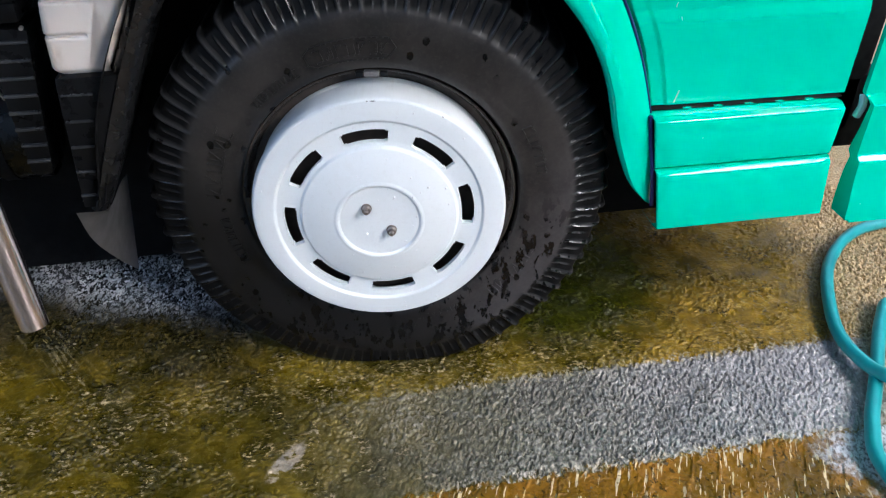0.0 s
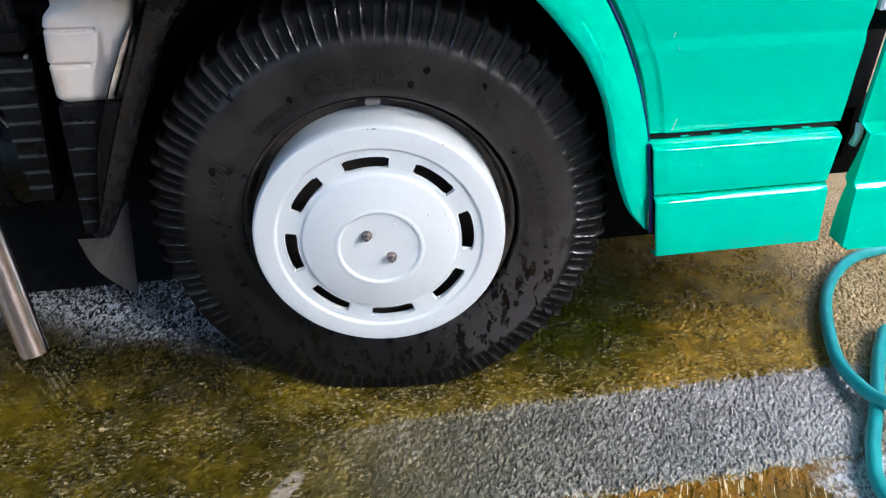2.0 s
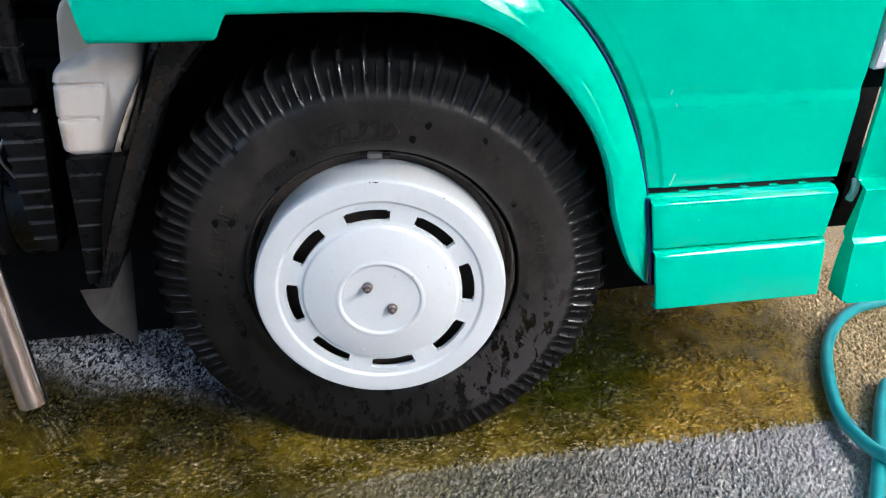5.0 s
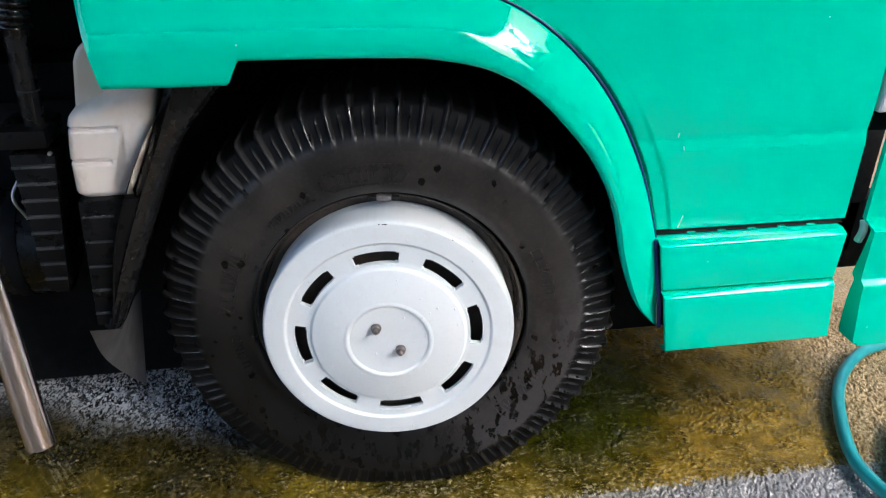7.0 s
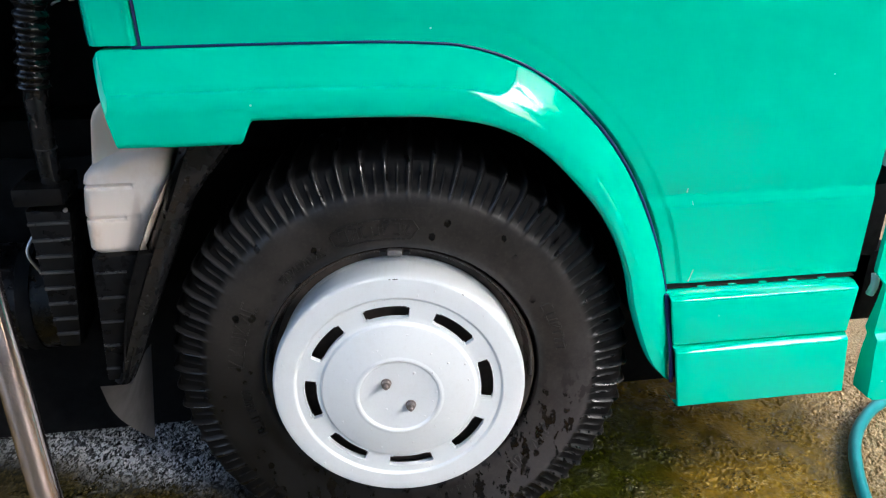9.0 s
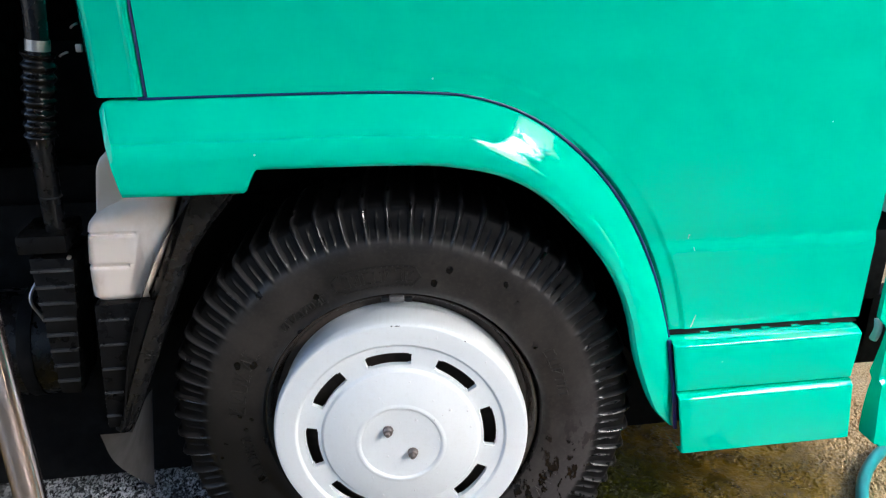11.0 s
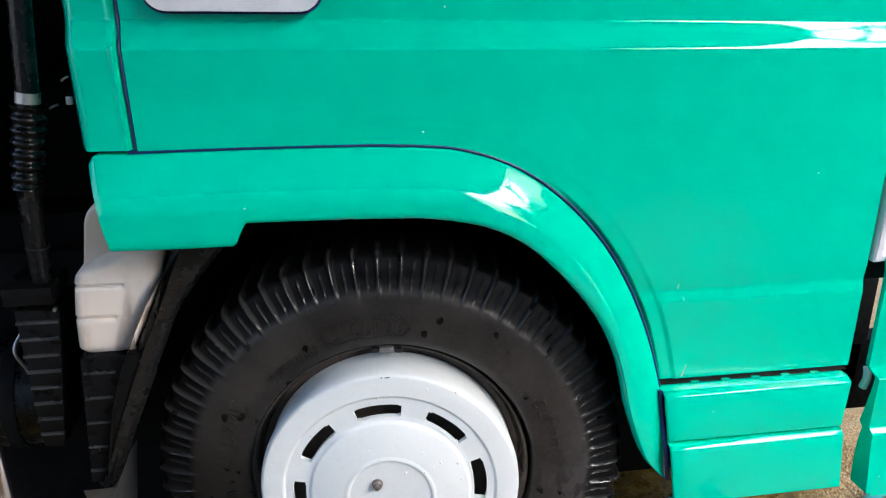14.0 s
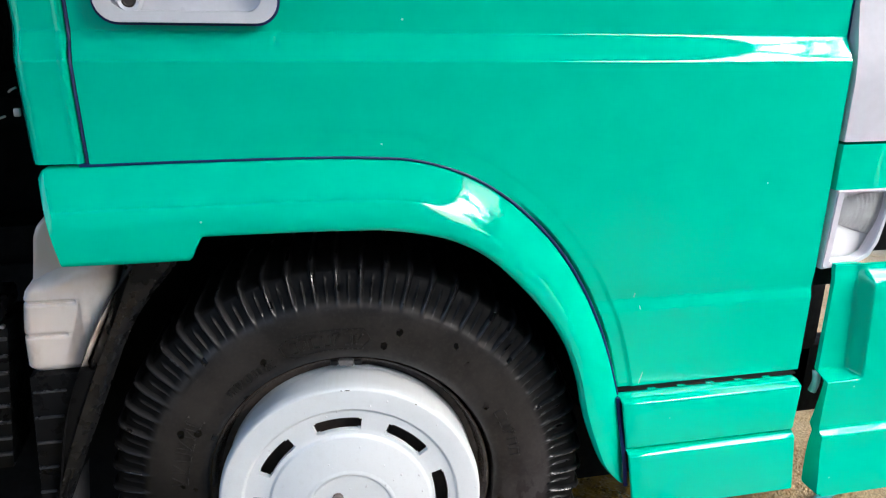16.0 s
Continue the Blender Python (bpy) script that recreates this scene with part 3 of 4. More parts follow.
I_LINE = spline([(-0.206, 0, 0.8838), (-0.081, 0, 0.8834), (0.001, 0, 0.8818), (0.068, 0, 0.8780), (0.154, 0, 0.8592), (0.227, 0, 0.8176),
                 (0.3075, 0, 0.7358), (0.354, 0, 0.6680), (0.381, 0, 0.6040), (0.399, 0, 0.5343), (0.4196, 0, 0.4762), (0.444, 0, 0.4240), (0.474, 0, 0.390)], 110)
U_XY = np.array([(p.x, p.z) for p in U_LINE])


def arch_low(x):
    """Height of the arch line at x, no lower than the door's bottom."""
    return max(float(np.interp(x, U_XY[:, 0], U_XY[:, 1])) + 0.004, 0.556)


def arch_gap(x, z):
    return float(np.min(np.hypot(U_XY[:, 0] - x, U_XY[:, 1] - z)))


def side_depth(x, z):
    """The cab side's pressed form."""
    y = 0.024 * sum(min(max((z + o - 1.1215) / 0.039, 0.0), 1.0) for o in (-0.0014, 0.0, 0.0014)) / 3
    y = 0.72 * y + 0.28 * 0.024 * smooth(1.1215, 1.1605, z)
    y += 0.030 * max(z - 1.16, 0) * 0.5
    y += 0.003 * smooth(0.756, 0.722, z) - 0.0045 * smooth(0.724, 0.700, z)
    return y


def door_depth(x, z):
    y = side_depth(x, z)
    if x > -0.05:
        gap = arch_gap(x, z)
        y += (0.0007 + 0.0019 * smooth(0.80, 0.69, z)) * smooth(0.040, 0.031, gap) + 0.012 * smooth(0.0115, 0.0070, gap) * smooth(0.24, 0.38, x)
    return y


def lean(bm):
    """The rear edge of the cab leans back a little towards the roof."""
    for v in bm.verts:
        v.co.x -= 0.045 * max(v.co.z - 0.985, 0.0) * smooth(-0.25, -0.35, v.co.x)
    return bm


CREASE = (1.112, 3, 1.1185, 6, 1.1245, 14, 1.1575, 6, 1.1635, 2, 1.168)
ZS = steps(0.556, 90, 0.700, 14, 0.722, 12, 0.756, 230, *CREASE, 8, 1.42)
XS = steps(-0.349, 16, -0.02, 210, 0.40, 60, 0.52, 22, 0.846)
DOOR = part("door", lean(sheet(XS, ZS, door_depth, low=arch_low, hem=0.022)), GREEN, truck, "turquoise cab door with a pressed crease", angle=50)
ZS2 = steps(0.985, 8, *CREASE, 8, 1.42)
part("cab_corner_panel", lean(sheet(steps(-0.426, 4, -0.418, 8, -0.370, 8, -0.3555), ZS2,
     lambda x, z: side_depth(x, z) + 0.03 * smooth(-0.414, -0.428, x) - 0.002 * smooth(-0.368, -0.364, x) + 0.007 * smooth(-0.362, -0.3555, x), hem=0.05)), GREEN, truck, angle=60)
# dark plate added behind the gaps, standing in for their shadow
part("door_gap_backing", prism([(-0.40, 0.96), (0.02, 0.96), (0.20, 0.92), (0.40, 0.72), (0.46, 0.545), (0.855, 0.545), (0.855, 1.42), (-0.40, 1.42)], 0.030, 0.045),
     SEAL, truck, "dark backing plate for the shadow in the door gaps", smooth=False)
seal = U_LINE[6:]
part("arch_seal", tube([(p.x + 0.002, 0.0025 - 0.030 * smooth(0.72, 0.42, p.z), p.z + 0.0022) for p in seal[::6]], 0.0026, 90, 8), SEAL, truck, "dark blue rubber seal between door and flare")
part("shut_line_seal", lean(tube([(-0.3522, 0.004, 0.985), (-0.3522, 0.004, 1.12), (-0.3522, 0.026, 1.17), (-0.3522, 0.030, 1.42)], 0.0021, 40, 8)), SEAL, truck)
part("cab_shell", box(-0.425, 0.90, 0.06, 1.75, 1.00, 2.05, 0.05, 3), GREEN, truck)


def flare_mesh():
    """Wheel flare: swept between the arch line and the opening's edge, rolled under at the lip."""
    top = U_LINE
    rear = spline([(-0.391, 0, 0.850), (-0.30, 0, 0.8490), (-0.226, 0, 0.8495)], 36)
    notch = spline([(-0.221, 0, 0.854), (-0.214, 0, 0.870), (-0.209, 0, 0.880)], 7)
    path = rear + notch + I_LINE + [Vector((0.484, 0, 0.384))]
    # match by share of length, with the notch kept upright under the arch line
    def share(ps):
        d = [0.0]
        for a, b in zip(ps, ps[1:]):
            d.append(d[-1] + (b - a).length)
        return [v / d[-1] for v in d]
    sl = share(path)
    st = share(top)
    tx, tz = [p.x for p in top], [p.z for p in top]
    xs_top_at = lambda x: float(np.interp(x, tx, st))
    s_mid = next(s for p, s in zip(path, sl) if p.x >= 0.0)
    rows = []
    for p, s in zip(path, sl):
        if s < s_mid:
            u = xs_top_at(p.x - 0.025 * smooth(-0.28, -0.391, p.x))
        else:
            u = float(np.interp(s, [s_mid, 1], [xs_top_at(0.0), 1]))
        q = Vector((float(np.interp(u, st, tx)), 0, float(np.interp(u, st, tz))))
        turn = min(max((-0.402 - q.x) / 0.014, 0.0), 1.0)
        q.z -= 0.011 * (1 - math.sqrt(1 - turn * turn))
        rows.append((q, p))
    bm = bmesh.new()
    grid = []
    for q, p in rows:
        out = 0.046
        ring = []
        # share across, outward depth
        wide = (p - q).length
        stops = [(0.0, 0.020), (0.0, 0.003)]
        edge = -0.034 * smooth(0.74, 0.45, q.z)
        stops[1] = (0.0, 0.003 + edge)
        for m in range(1, 19):
            d = wide * 0.93 * (m / 18) ** 1.3
            rise = math.sin(math.pi / 2 * min(d / min(0.084, max(0.86 * wide, 0.012)), 1.0))
            stops.append((d / wide, edge - (out + edge) * rise))
        last = stops[-1][1]
        stops += [(0.975, last * 0.94), (0.995, last * 0.84), (1.0, last * 0.66), (0.995, last * 0.56), (0.975, last * 0.54)]
        for f, y in stops:
            c = q.lerp(p, f)
            ring.append(bm.verts.new((c.x, y, c.z)))
        grid.append(ring)
    for a, b in zip(grid, grid[1:]):
        for i in range(len(a) - 1):
            bm.faces.new((a[i], a[i + 1], b[i + 1], b[i]))
    for ring in (grid[0], grid[-1]):
        ex = bmesh.ops.extrude_edge_only(bm, edges=[bm.edges.get((a, b)) for a, b in zip(ring, ring[1:])])["geom"]
        for v in ex:
            if isinstance(v, bmesh.types.BMVert):
                v.co.y = max(v.co.y, 0.03)
                v.co.x += 0.006 if ring is grid[0] else -0.004
    return bm


part("wheel_flare", flare_mesh(), GREEN, truck, "glossy turquoise flare over the front wheel", angle=40)


def liner_mesh():
    """Black wheel housing: a shell inside the flare, closed towards the frame."""
    bm = bmesh.new()
    line = spline([(-0.46, 0, 0.43), (-0.42, 0, 0.62), (-0.33, 0, 0.80), (-0.20, 0, 0.905), (0.06, 0, 0.905), (0.20, 0, 0.875), (0.34, 0, 0.76), (0.425, 0, 0.57), (0.485, 0, 0.43)], 60)
    rings = [[bm.verts.new((p.x, y, p.z)) for p in line] for y in (0.02, 0.20, 0.42, 0.46)]
    for a, b in zip(rings, rings[1:]):
        for i in range(len(a) - 1):
            bm.faces.new((a[i], a[i + 1], b[i + 1], b[i]))
    hub = bm.verts.new((0, 0.46, 0.42))
    for i in range(len(line) - 1):
        bm.faces.new((rings[-1][i], rings[-1][i + 1], hub))
    bm.faces.new((rings[-1][0], hub, rings[-1][-1]))
    return bm


part("wheel_housing", liner_mesh(), BLACK_DARK, truck)
part("chassis_rail", box(-4.5, 0.95, 0.50, 0.62, 0.52, 0.76, 0.01), BLACK_DARK, truck)
# plain black boxes added to fill the dark behind the wheel
part("under_cab_filler", box(-1.4, 0.70, 0.64, 1.40, 0.34, 1.00, 0.05), BLACK_DARK, truck)
part("rear_filler", box(-4.5, -0.72, 0.30, 1.80, 0.80, 2.2, 0.02), BLACK_DARK, truck)
# black sheet standing in for the darkness under the truck
part("underbody_screen", box(-4.5, 0.98, 0.435, 0.447, 0.05, 0.70, 0.003), BLACK_DARK, truck, "added black sheet that keeps the space under the cab dark")
part("front_axle", tube([(0.05, 0.12, 0.385), (0.0, 0.35, 0.36), (0.0, 0.9, 0.34), (0.0, 1.5, 0.385)], 0.05, 20, 12), BLACK_DARK, truck)
part("door_sill", box(0.53, 0.82, 0.03, 0.60, 0.36, 0.552, 0.004), BLACK_DARK, truck)


# ---------------------------------------------------------------- step panels under the door
def step_mesh(rows, left, right):
    """Rows of (y, z) down a folded panel, its left edge set back along the flare."""
    bm = bmesh.new()
    cols = []
    for i in range(13):
        f = i / 12
        col = []
        for y, z in rows:
            x0 = left(z)
            col.append(bm.verts.new((x0 + (right(z) - x0) * f, y, z)))
        cols.append(col)
    for a, b in zip(cols, cols[1:]):
        for j in range(len(rows) - 1):
            bm.faces.new((a[j], a[j + 1], b[j + 1], b[j]))
    for side, back in ((cols[0], 0.006), (cols[-1], 0.10)):
        es = [bm.edges.get((a, b)) for a, b in zip(side, side[1:])]
        ex = bmesh.ops.extrude_edge_only(bm, edges=es)["geom"]
        for v in ex:
            if isinstance(v, bmesh.types.BMVert):
                v.co.y = min(v.co.y + back, 0.05)
    es = [e for e in bm.edges if not e.is_boundary and e.calc_face_angle(0) > 0.25]
    bmesh.ops.bevel(bm, geom=es, offset=0.0018, segments=2, profile=0.5, affect="EDGES")
    return bm


step_left = lambda z: 0.467 + (0.556 - z) * 0.130
part("step_panel", step_mesh([(0.045, 0.548), (-0.034, 0.552), (-0.0455, 0.546), (-0.055, 0.464), (-0.048, 0.459), (0.045, 0.459)],
     step_left, lambda z: 0.824 - 0.012 * smooth(0.50, 0.459, z)), GREEN, truck, "turquoise upper step panel with rounded edges", angle=60)
part("step_panel", step_mesh([(0.045, 0.456), (-0.0570, 0.4575), (-0.0640, 0.4510), (-0.073, 0.346), (-0.066, 0.341), (-0.046, 0.342)],
     step_left, lambda z: 0.813 + 0.006 * smooth(0.45, 0.345, z)), GREEN, truck, "turquoise lower step panel with a wet top ledge", angle=60)
part("flare_seal", tube([(step_left(z) - 0.0030, -0.030 - 0.020 * smooth(0.55, 0.42, z), z) for z in (0.552, 0.50, 0.45, 0.41, 0.385)], 0.0040, 24, 8), SEAL, truck, "dark blue rubber seal between flare and step")
# black strip that paints the shadow gap between door and step
part("step_gap_strip", box(0.474, 0.835, -0.0125, 0.03, 0.5525, 0.5545, 0.0008), BLACK_DARK, truck, "black strip standing in for the dark gap above the step")
# small green blocks stand in for reflections along the gap
for i in range(5):
    part("gap_glint", box(0.530 + 0.058 * i, 0.546 + 0.058 * i, -0.0150, -0.0085, 0.5520, 0.5545, 0.0008), GREEN, truck)


# ---------------------------------------------------------------- front corner: bumper, headlight, corner panels
def bumper_pocket(z):
    """Where the pocket's slope begins at height z."""
    return 0.932 - 0.015 * (z - 0.55) / 0.20


def bumper_depth(x, z):
    a = bumper_pocket(z)
    pocket = smooth(0.548, 0.560, z) * smooth(a + 0.020, a, x)
    y = -0.050 - 0.012 * smooth(0.452, 0.440, z) - 0.012 * smooth(0.44, 0.32, z)
    y += 0.030 * pocket
    y += 0.05 * smooth(0.735, 0.765, z) * 0.5 * (1 - 0.8 * pocket)
    y += 0.9 * max(x - 1.12, 0) ** 1.6
    return y


def bumper_mesh():
    """The pressed face, with a rim that turns in further towards the bottom."""
    bm = sheet(XB, ZB, bumper_depth, hem=0)
    rim = bmesh.ops.extrude_edge_only(bm, edges=[e for e in bm.edges if e.is_boundary])["geom"]
    for v in (g for g in rim if isinstance(g, bmesh.types.BMVert)):
        v.co.y += 0.010 + 0.034 * smooth(0.57, 0.33, v.co.z)
    for v in bm.verts:
        if v.co.x < 0.884 and v.co.z < 0.330:
            v.co.z += 0.006
            v.co.x += 0.002
    return bm


XB = steps(0.875, 3, 0.883, 8, 0.912, 20, 0.958, 10, 1.12, 12, 1.36)
ZB = steps(0.318, 8, 0.436, 5, 0.456, 6, 0.544, 6, 0.566, 10, 0.73, 5, 0.768)
part("bumper", bumper_mesh(), GREEN, truck, "turquoise wrap-round front bumper with a recessed pocket", angle=50)
part("bumper_core", box(0.95, 1.094, 0.24, 1.75, 0.33, 0.74, 0.02), BLACK_DARK, truck)
part("bumper_stay", box(0.99, 1.16, 0.24, 0.30, 0.30, 0.475, 0.01), BLACK_DARK, truck)
part("bumper_bracket", box(0.845, 0.93, 0.02, 0.06, 0.715, 0.75, 0.003), BLACK, truck)
part("bumper_bracket", tube([(0.893, 0.004, 0.545), (0.893, 0.000, 0.525), (0.891, 0.004, 0.503)], 0.0075, 10, 10), WHITE_TRIM, truck, "pale grey tube end beside the bumper")


def corner_depth(x, z):
    return -0.004 + 0.55 * max(x - 0.93, 0) ** 1.5 + 0.026 * smooth(1.08, 1.26, z)


XC = steps(0.855, 2, 0.859, 16, 1.12)
part("corner_panel", sheet(XC, steps(0.988, 10, *CREASE, 6, 1.42), corner_depth, hem=0.03), GREY_TRIM, truck, "light grey plastic corner panel", angle=60)
part("corner_panel", sheet(XC, steps(0.903, 8, 0.983), corner_depth, hem=0.03), GREEN, truck, angle=60)
part("corner_backing", box(0.875, 1.10, 0.05, 0.30, 0.765, 1.40), BLACK_DARK, truck, smooth=False)

head = part("headlight", prism([(0.858, 0.759), (0.930, 0.766), (0.950, 0.778), (0.963, 0.803), (0.982, 0.900), (0.863, 0.900)], 0.026, 0.05, 0.004), HEAD_WHITE, truck,
            "clear rectangular headlight with grey bezel")


def bezel():
    outer = [(0.853, 0.756), (0.930, 0.764), (0.952, 0.776), (0.966, 0.802), (0.985, 0.903), (0.860, 0.903)]
    inner = [(0.869, 0.769), (0.926, 0.774), (0.944, 0.784), (0.956, 0.808), (0.974, 0.897), (0.875, 0.897)]
    bm = bmesh.new()
    n = len(outer)
    lay = [[bm.verts.new((x, y, z)) for x, z in pts] for pts, y in ((outer, 0.03), (outer, -0.006), (inner, -0.006), (inner, 0.022))]
    for a, b in zip(lay, lay[1:]):
        for i in range(n):
            bm.faces.new((a[i], a[(i + 1) % n], b[(i + 1) % n], b[i]))
    bmesh.ops.bevel(bm, geom=[e for e in bm.edges if not e.is_boundary], offset=0.002, segments=2, affect="EDGES")
    return bm


part("bezel", bezel(), BEZEL, head, "pale grey plastic bezel")


def bowl():
    """Ribbed reflector: rings that widen towards the front of the truck."""
    bm = bmesh.new()
    rings = []
    for i in range(25):
        f = i / 24
        r = 0.010 + 0.036 * f ** 0.8 + 0.0011 * (i % 2)
        c = Vector((0.886 + 0.084 * f, 0.034, 0.848 + 0.006 * f))
        rings.append([bm.verts.new(c + Vector((0.004 * math.cos(a), -0.42 * r * abs(math.sin(a)) - 0.004, r * math.cos(a)))) for a in (math.pi * k / 12 for k in range(13))])
    for p, q in zip(rings, rings[1:]):
        for k in range(12):
            bm.faces.new((p[k], p[k + 1], q[k + 1], q[k]))
    return bm


part("reflector", bowl(), REFLECTOR, head, "ribbed silver reflector", angle=12)
lens = part("lens", prism([(0.868, 0.768), (0.926, 0.773), (0.945, 0.783), (0.957, 0.808), (0.975, 0.898), (0.874, 0.898)], 0.000, 0.005, 0.001), LENS, head, "clear glass lens")
lens.visible_shadow = False

CHIP = plain("pale_scratch_primer", (0.62, 0.74, 0.70), 0.5, 0.15, 200)
for (xa, za), (xb, zb) in (((0.4936, 0.734), (0.4925, 0.726)), ((0.5035, 0.711), (0.5052, 0.7045)), ((0.5232, 0.582), (0.5165, 0.559))):
    ya, yb = door_depth(xa, za), door_depth(xb, zb)
    part("paint_scratch", tube([(xa, ya, za), ((xa + xb) / 2, (ya + yb) / 2, (za + zb) / 2), (xb, yb, zb)], 0.0008, 6, 6), CHIP, DOOR, "short pale scratch in the paint")

# ---------------------------------------------------------------- door handle
def rounded(x0, x1, z0, z1, r, n=8):
    pts = []
    for cx, cz, a0 in ((x1 - r, z1 - r, 0), (x0 + r, z1 - r, 90), (x0 + r, z0 + r, 180), (x1 - r, z0 + r, 270)):
        pts += [(cx + r * math.cos(radians(a0 + 90 * i / n)), cz + r * math.sin(radians(a0 + 90 * i / n))) for i in range(n + 1)]
    return pts


def dish(outer, inner, y_rim, y_deep):
    bm = bmesh.new()
    n = len(outer)
    lay = [[bm.verts.new((x, y, z)) for x, z in pts] for pts, y in
           ((outer, y_rim + 0.03), (outer, y_rim + 0.004), ([(x * 0.985 + inner[i][0] * 0.015, z * 0.96 + inner[i][1] * 0.04) for i, (x, z) in enumerate(outer)], y_rim),
            (inner, y_rim + 0.002), (inner, y_deep))]
    for a, b in zip(lay, lay[1:]):
        for i in range(n):
            bm.faces.new((a[i], a[(i + 1) % n], b[(i + 1) % n], b[i]))
    bm.faces.new(lay[-1])
    return bm


handle = part("door_handle", dish(rounded(-0.322, -0.088, 1.172, 1.285, 0.030), rounded(-0.302, -0.108, 1.187, 1.270, 0.022), -0.006, 0.016), WHITE_TRIM, DOOR,
              "light grey recessed door handle")
part("handle_gasket", dish(rounded(-0.326, -0.084, 1.168, 1.289, 0.033), rounded(-0.320, -0.090, 1.174, 1.283, 0.029), 0.006, 0.018), SEAL, DOOR)
part("lock_cylinder", lathe([(0.0, 0.002), (0.006, 0.002), (0.008, 0.0005), (0.0095, 0.002), (0.0095, 0.03)], 20), RIM_STEEL, DOOR, "round dark key lock").location = (-0.278, 0.0, 1.200)
part("lock_ring", lathe([(0.0095, -0.001), (0.0135, -0.003), (0.0165, 0.001), (0.0175, 0.03)], 24), WHITE_TRIM, DOOR).location = (-0.278, 0.0, 1.200)

# ---------------------------------------------------------------- the front wheel, turned a little
WHEEL = Matrix.Translation((0.001, 0, 0.386)) @ Matrix.Rotation(radians(-8.0), 4, "Z")
wheel = part("wheel", lathe([(0.0, 0.075), (0.10, 0.070), (0.15, 0.060), (0.20, 0.085), (0.2205, 0.090), (0.2300, 0.088), (0.2345, 0.080), (0.2380, 0.068), (0.2402, 0.060), (0.2425, 0.0555), (0.2448, 0.0555),
                             (0.2464, 0.060), (0.2466, 0.070), (0.244, 0.085), (0.225, 0.095), (0.21, 0.24)], 96), RIM_STEEL, truck, "dark steel rim of the front wheel")
wheel.matrix_basis = WHEEL

SLOT0, SLOT_N, SLOT_HALF = 97.5, 8, 14.2
SLOT_R0, SLOT_R1 = 0.1440, 0.1662


def cap_profile():
    return [(0.0, -0.0225), (0.040, -0.0225), (0.0665, -0.0224), (0.0682, -0.0226), (0.0708, -0.0250), (0.0722, -0.0256), (0.0745, -0.0257), (0.0762, -0.0252), (0.0788, -0.0242), (0.095, -0.0218), (0.115, -0.0172),
            (0.1330, -0.0118), (0.1345, -0.0108), (0.1372, -0.0066), (0.1390, -0.0055), (SLOT_R0, -0.0046), (SLOT_R0 + 0.0016, -0.0044), (SLOT_R0 + 0.0042, -0.0042), (SLOT_R1 - 0.0042, -0.0038), (SLOT_R1 - 0.0016, -0.0037), (SLOT_R1, -0.0036), (0.1780, -0.0032), (0.1794, -0.0036), (0.1822, -0.0066),
            (0.1840, -0.0074), (0.200, -0.0070), (0.2140, -0.0062), (0.2168, -0.0056), (0.2186, -0.0044), (0.2204, -0.0014), (0.2216, 0.0030), (0.2224, 0.0090), (0.2228, 0.016), (0.2205, 0.046), (0.2178, 0.070), (0.2188, 0.076), (0.2188, 0.086)]


def hubcap_mesh():
    segs = 360
    prof = cap_profile()
    bm = bmesh.new()
    rings = []
    for r, d in prof:
        if r == 0:
            rings.append([bm.verts.new((0, d, 0))])
        else:
            rings.append([bm.verts.new((r * math.cos(radians(a)), d, r * math.sin(radians(a)))) for a in range(segs)])
    k = [i for i, p in enumerate(prof) if p[0] == SLOT_R0][0]
    trim = (1.2, 0.0, 0.0, 0.0, 1.2)
    def open_at(a, half):
        return any(abs((a + 0.5 - (SLOT0 - 45 * s) + 180) % 360 - 180) < half for s in range(SLOT_N))
    for j, (p, q) in enumerate(zip(rings, rings[1:])):
        for i in range(segs):
            if k <= j < k + 5 and open_at(i, SLOT_HALF - trim[j - k]):
                continue
            n = (i + 1) % segs
            vs = list(dict.fromkeys((p[i % len(p)], p[n % len(p)], q[n % len(q)], q[i % len(q)])))
            bm.faces.new(vs)
    bmesh.ops.recalc_face_normals(bm, faces=bm.faces)
    ex = bmesh.ops.extrude_edge_only(bm, edges=[e for e in bm.edges if e.is_boundary])["geom"]
    for v in ex:
        if isinstance(v, bmesh.types.BMVert):
            rad = math.hypot(v.co.x, v.co.z)
            v.co.y += 0.010 if rad < 0.2 else 0.0
            if rad > 0.2:
                v.co.x *= 0.97
                v.co.z *= 0.97
    return bm


part("hubcap", hubcap_mesh(), SILVER, wheel, "silver-white hubcap with eight slots and water drops", angle=11)
for ang, ln in ((91.0, 2.6), (93.5, 0.9), (60.0, 1.0)):
    part("scuff_mark", lathe_arc(0.2166, -0.0052, 0.0016, ang, ln), WET_RUBBER, wheel, "dark scuff on the hubcap's edge")
part("brake_drum", lathe([(0.0, 0.035), (0.12, 0.036), (0.19, 0.042), (0.205, 0.06)], 64), HOLE, wheel, "brown rusty drum behind the slots")
for sx, sz in ((-0.0215, 0.0265), (0.0205, -0.0175)):
    st = part("wheel_stud", lathe([(0.0, -0.040), (0.0030, -0.040), (0.0042, -0.0385), (0.0042, -0.0325), (0.0066, -0.0320), (0.0078, -0.0310), (0.0078, -0.0250), (0.0092, -0.0245), (0.0096, -0.0205)], 12),
              RUST, wheel, "small rusty stud with a nut", angle=25)
    st.location = (sx, 0.0, sz)
part("wheel_weight", box(-0.0185, 0.0065, 0.045, 0.062, 0.2345, 0.2450, 0.003), LEAD, wheel, "small lead balancing weight")
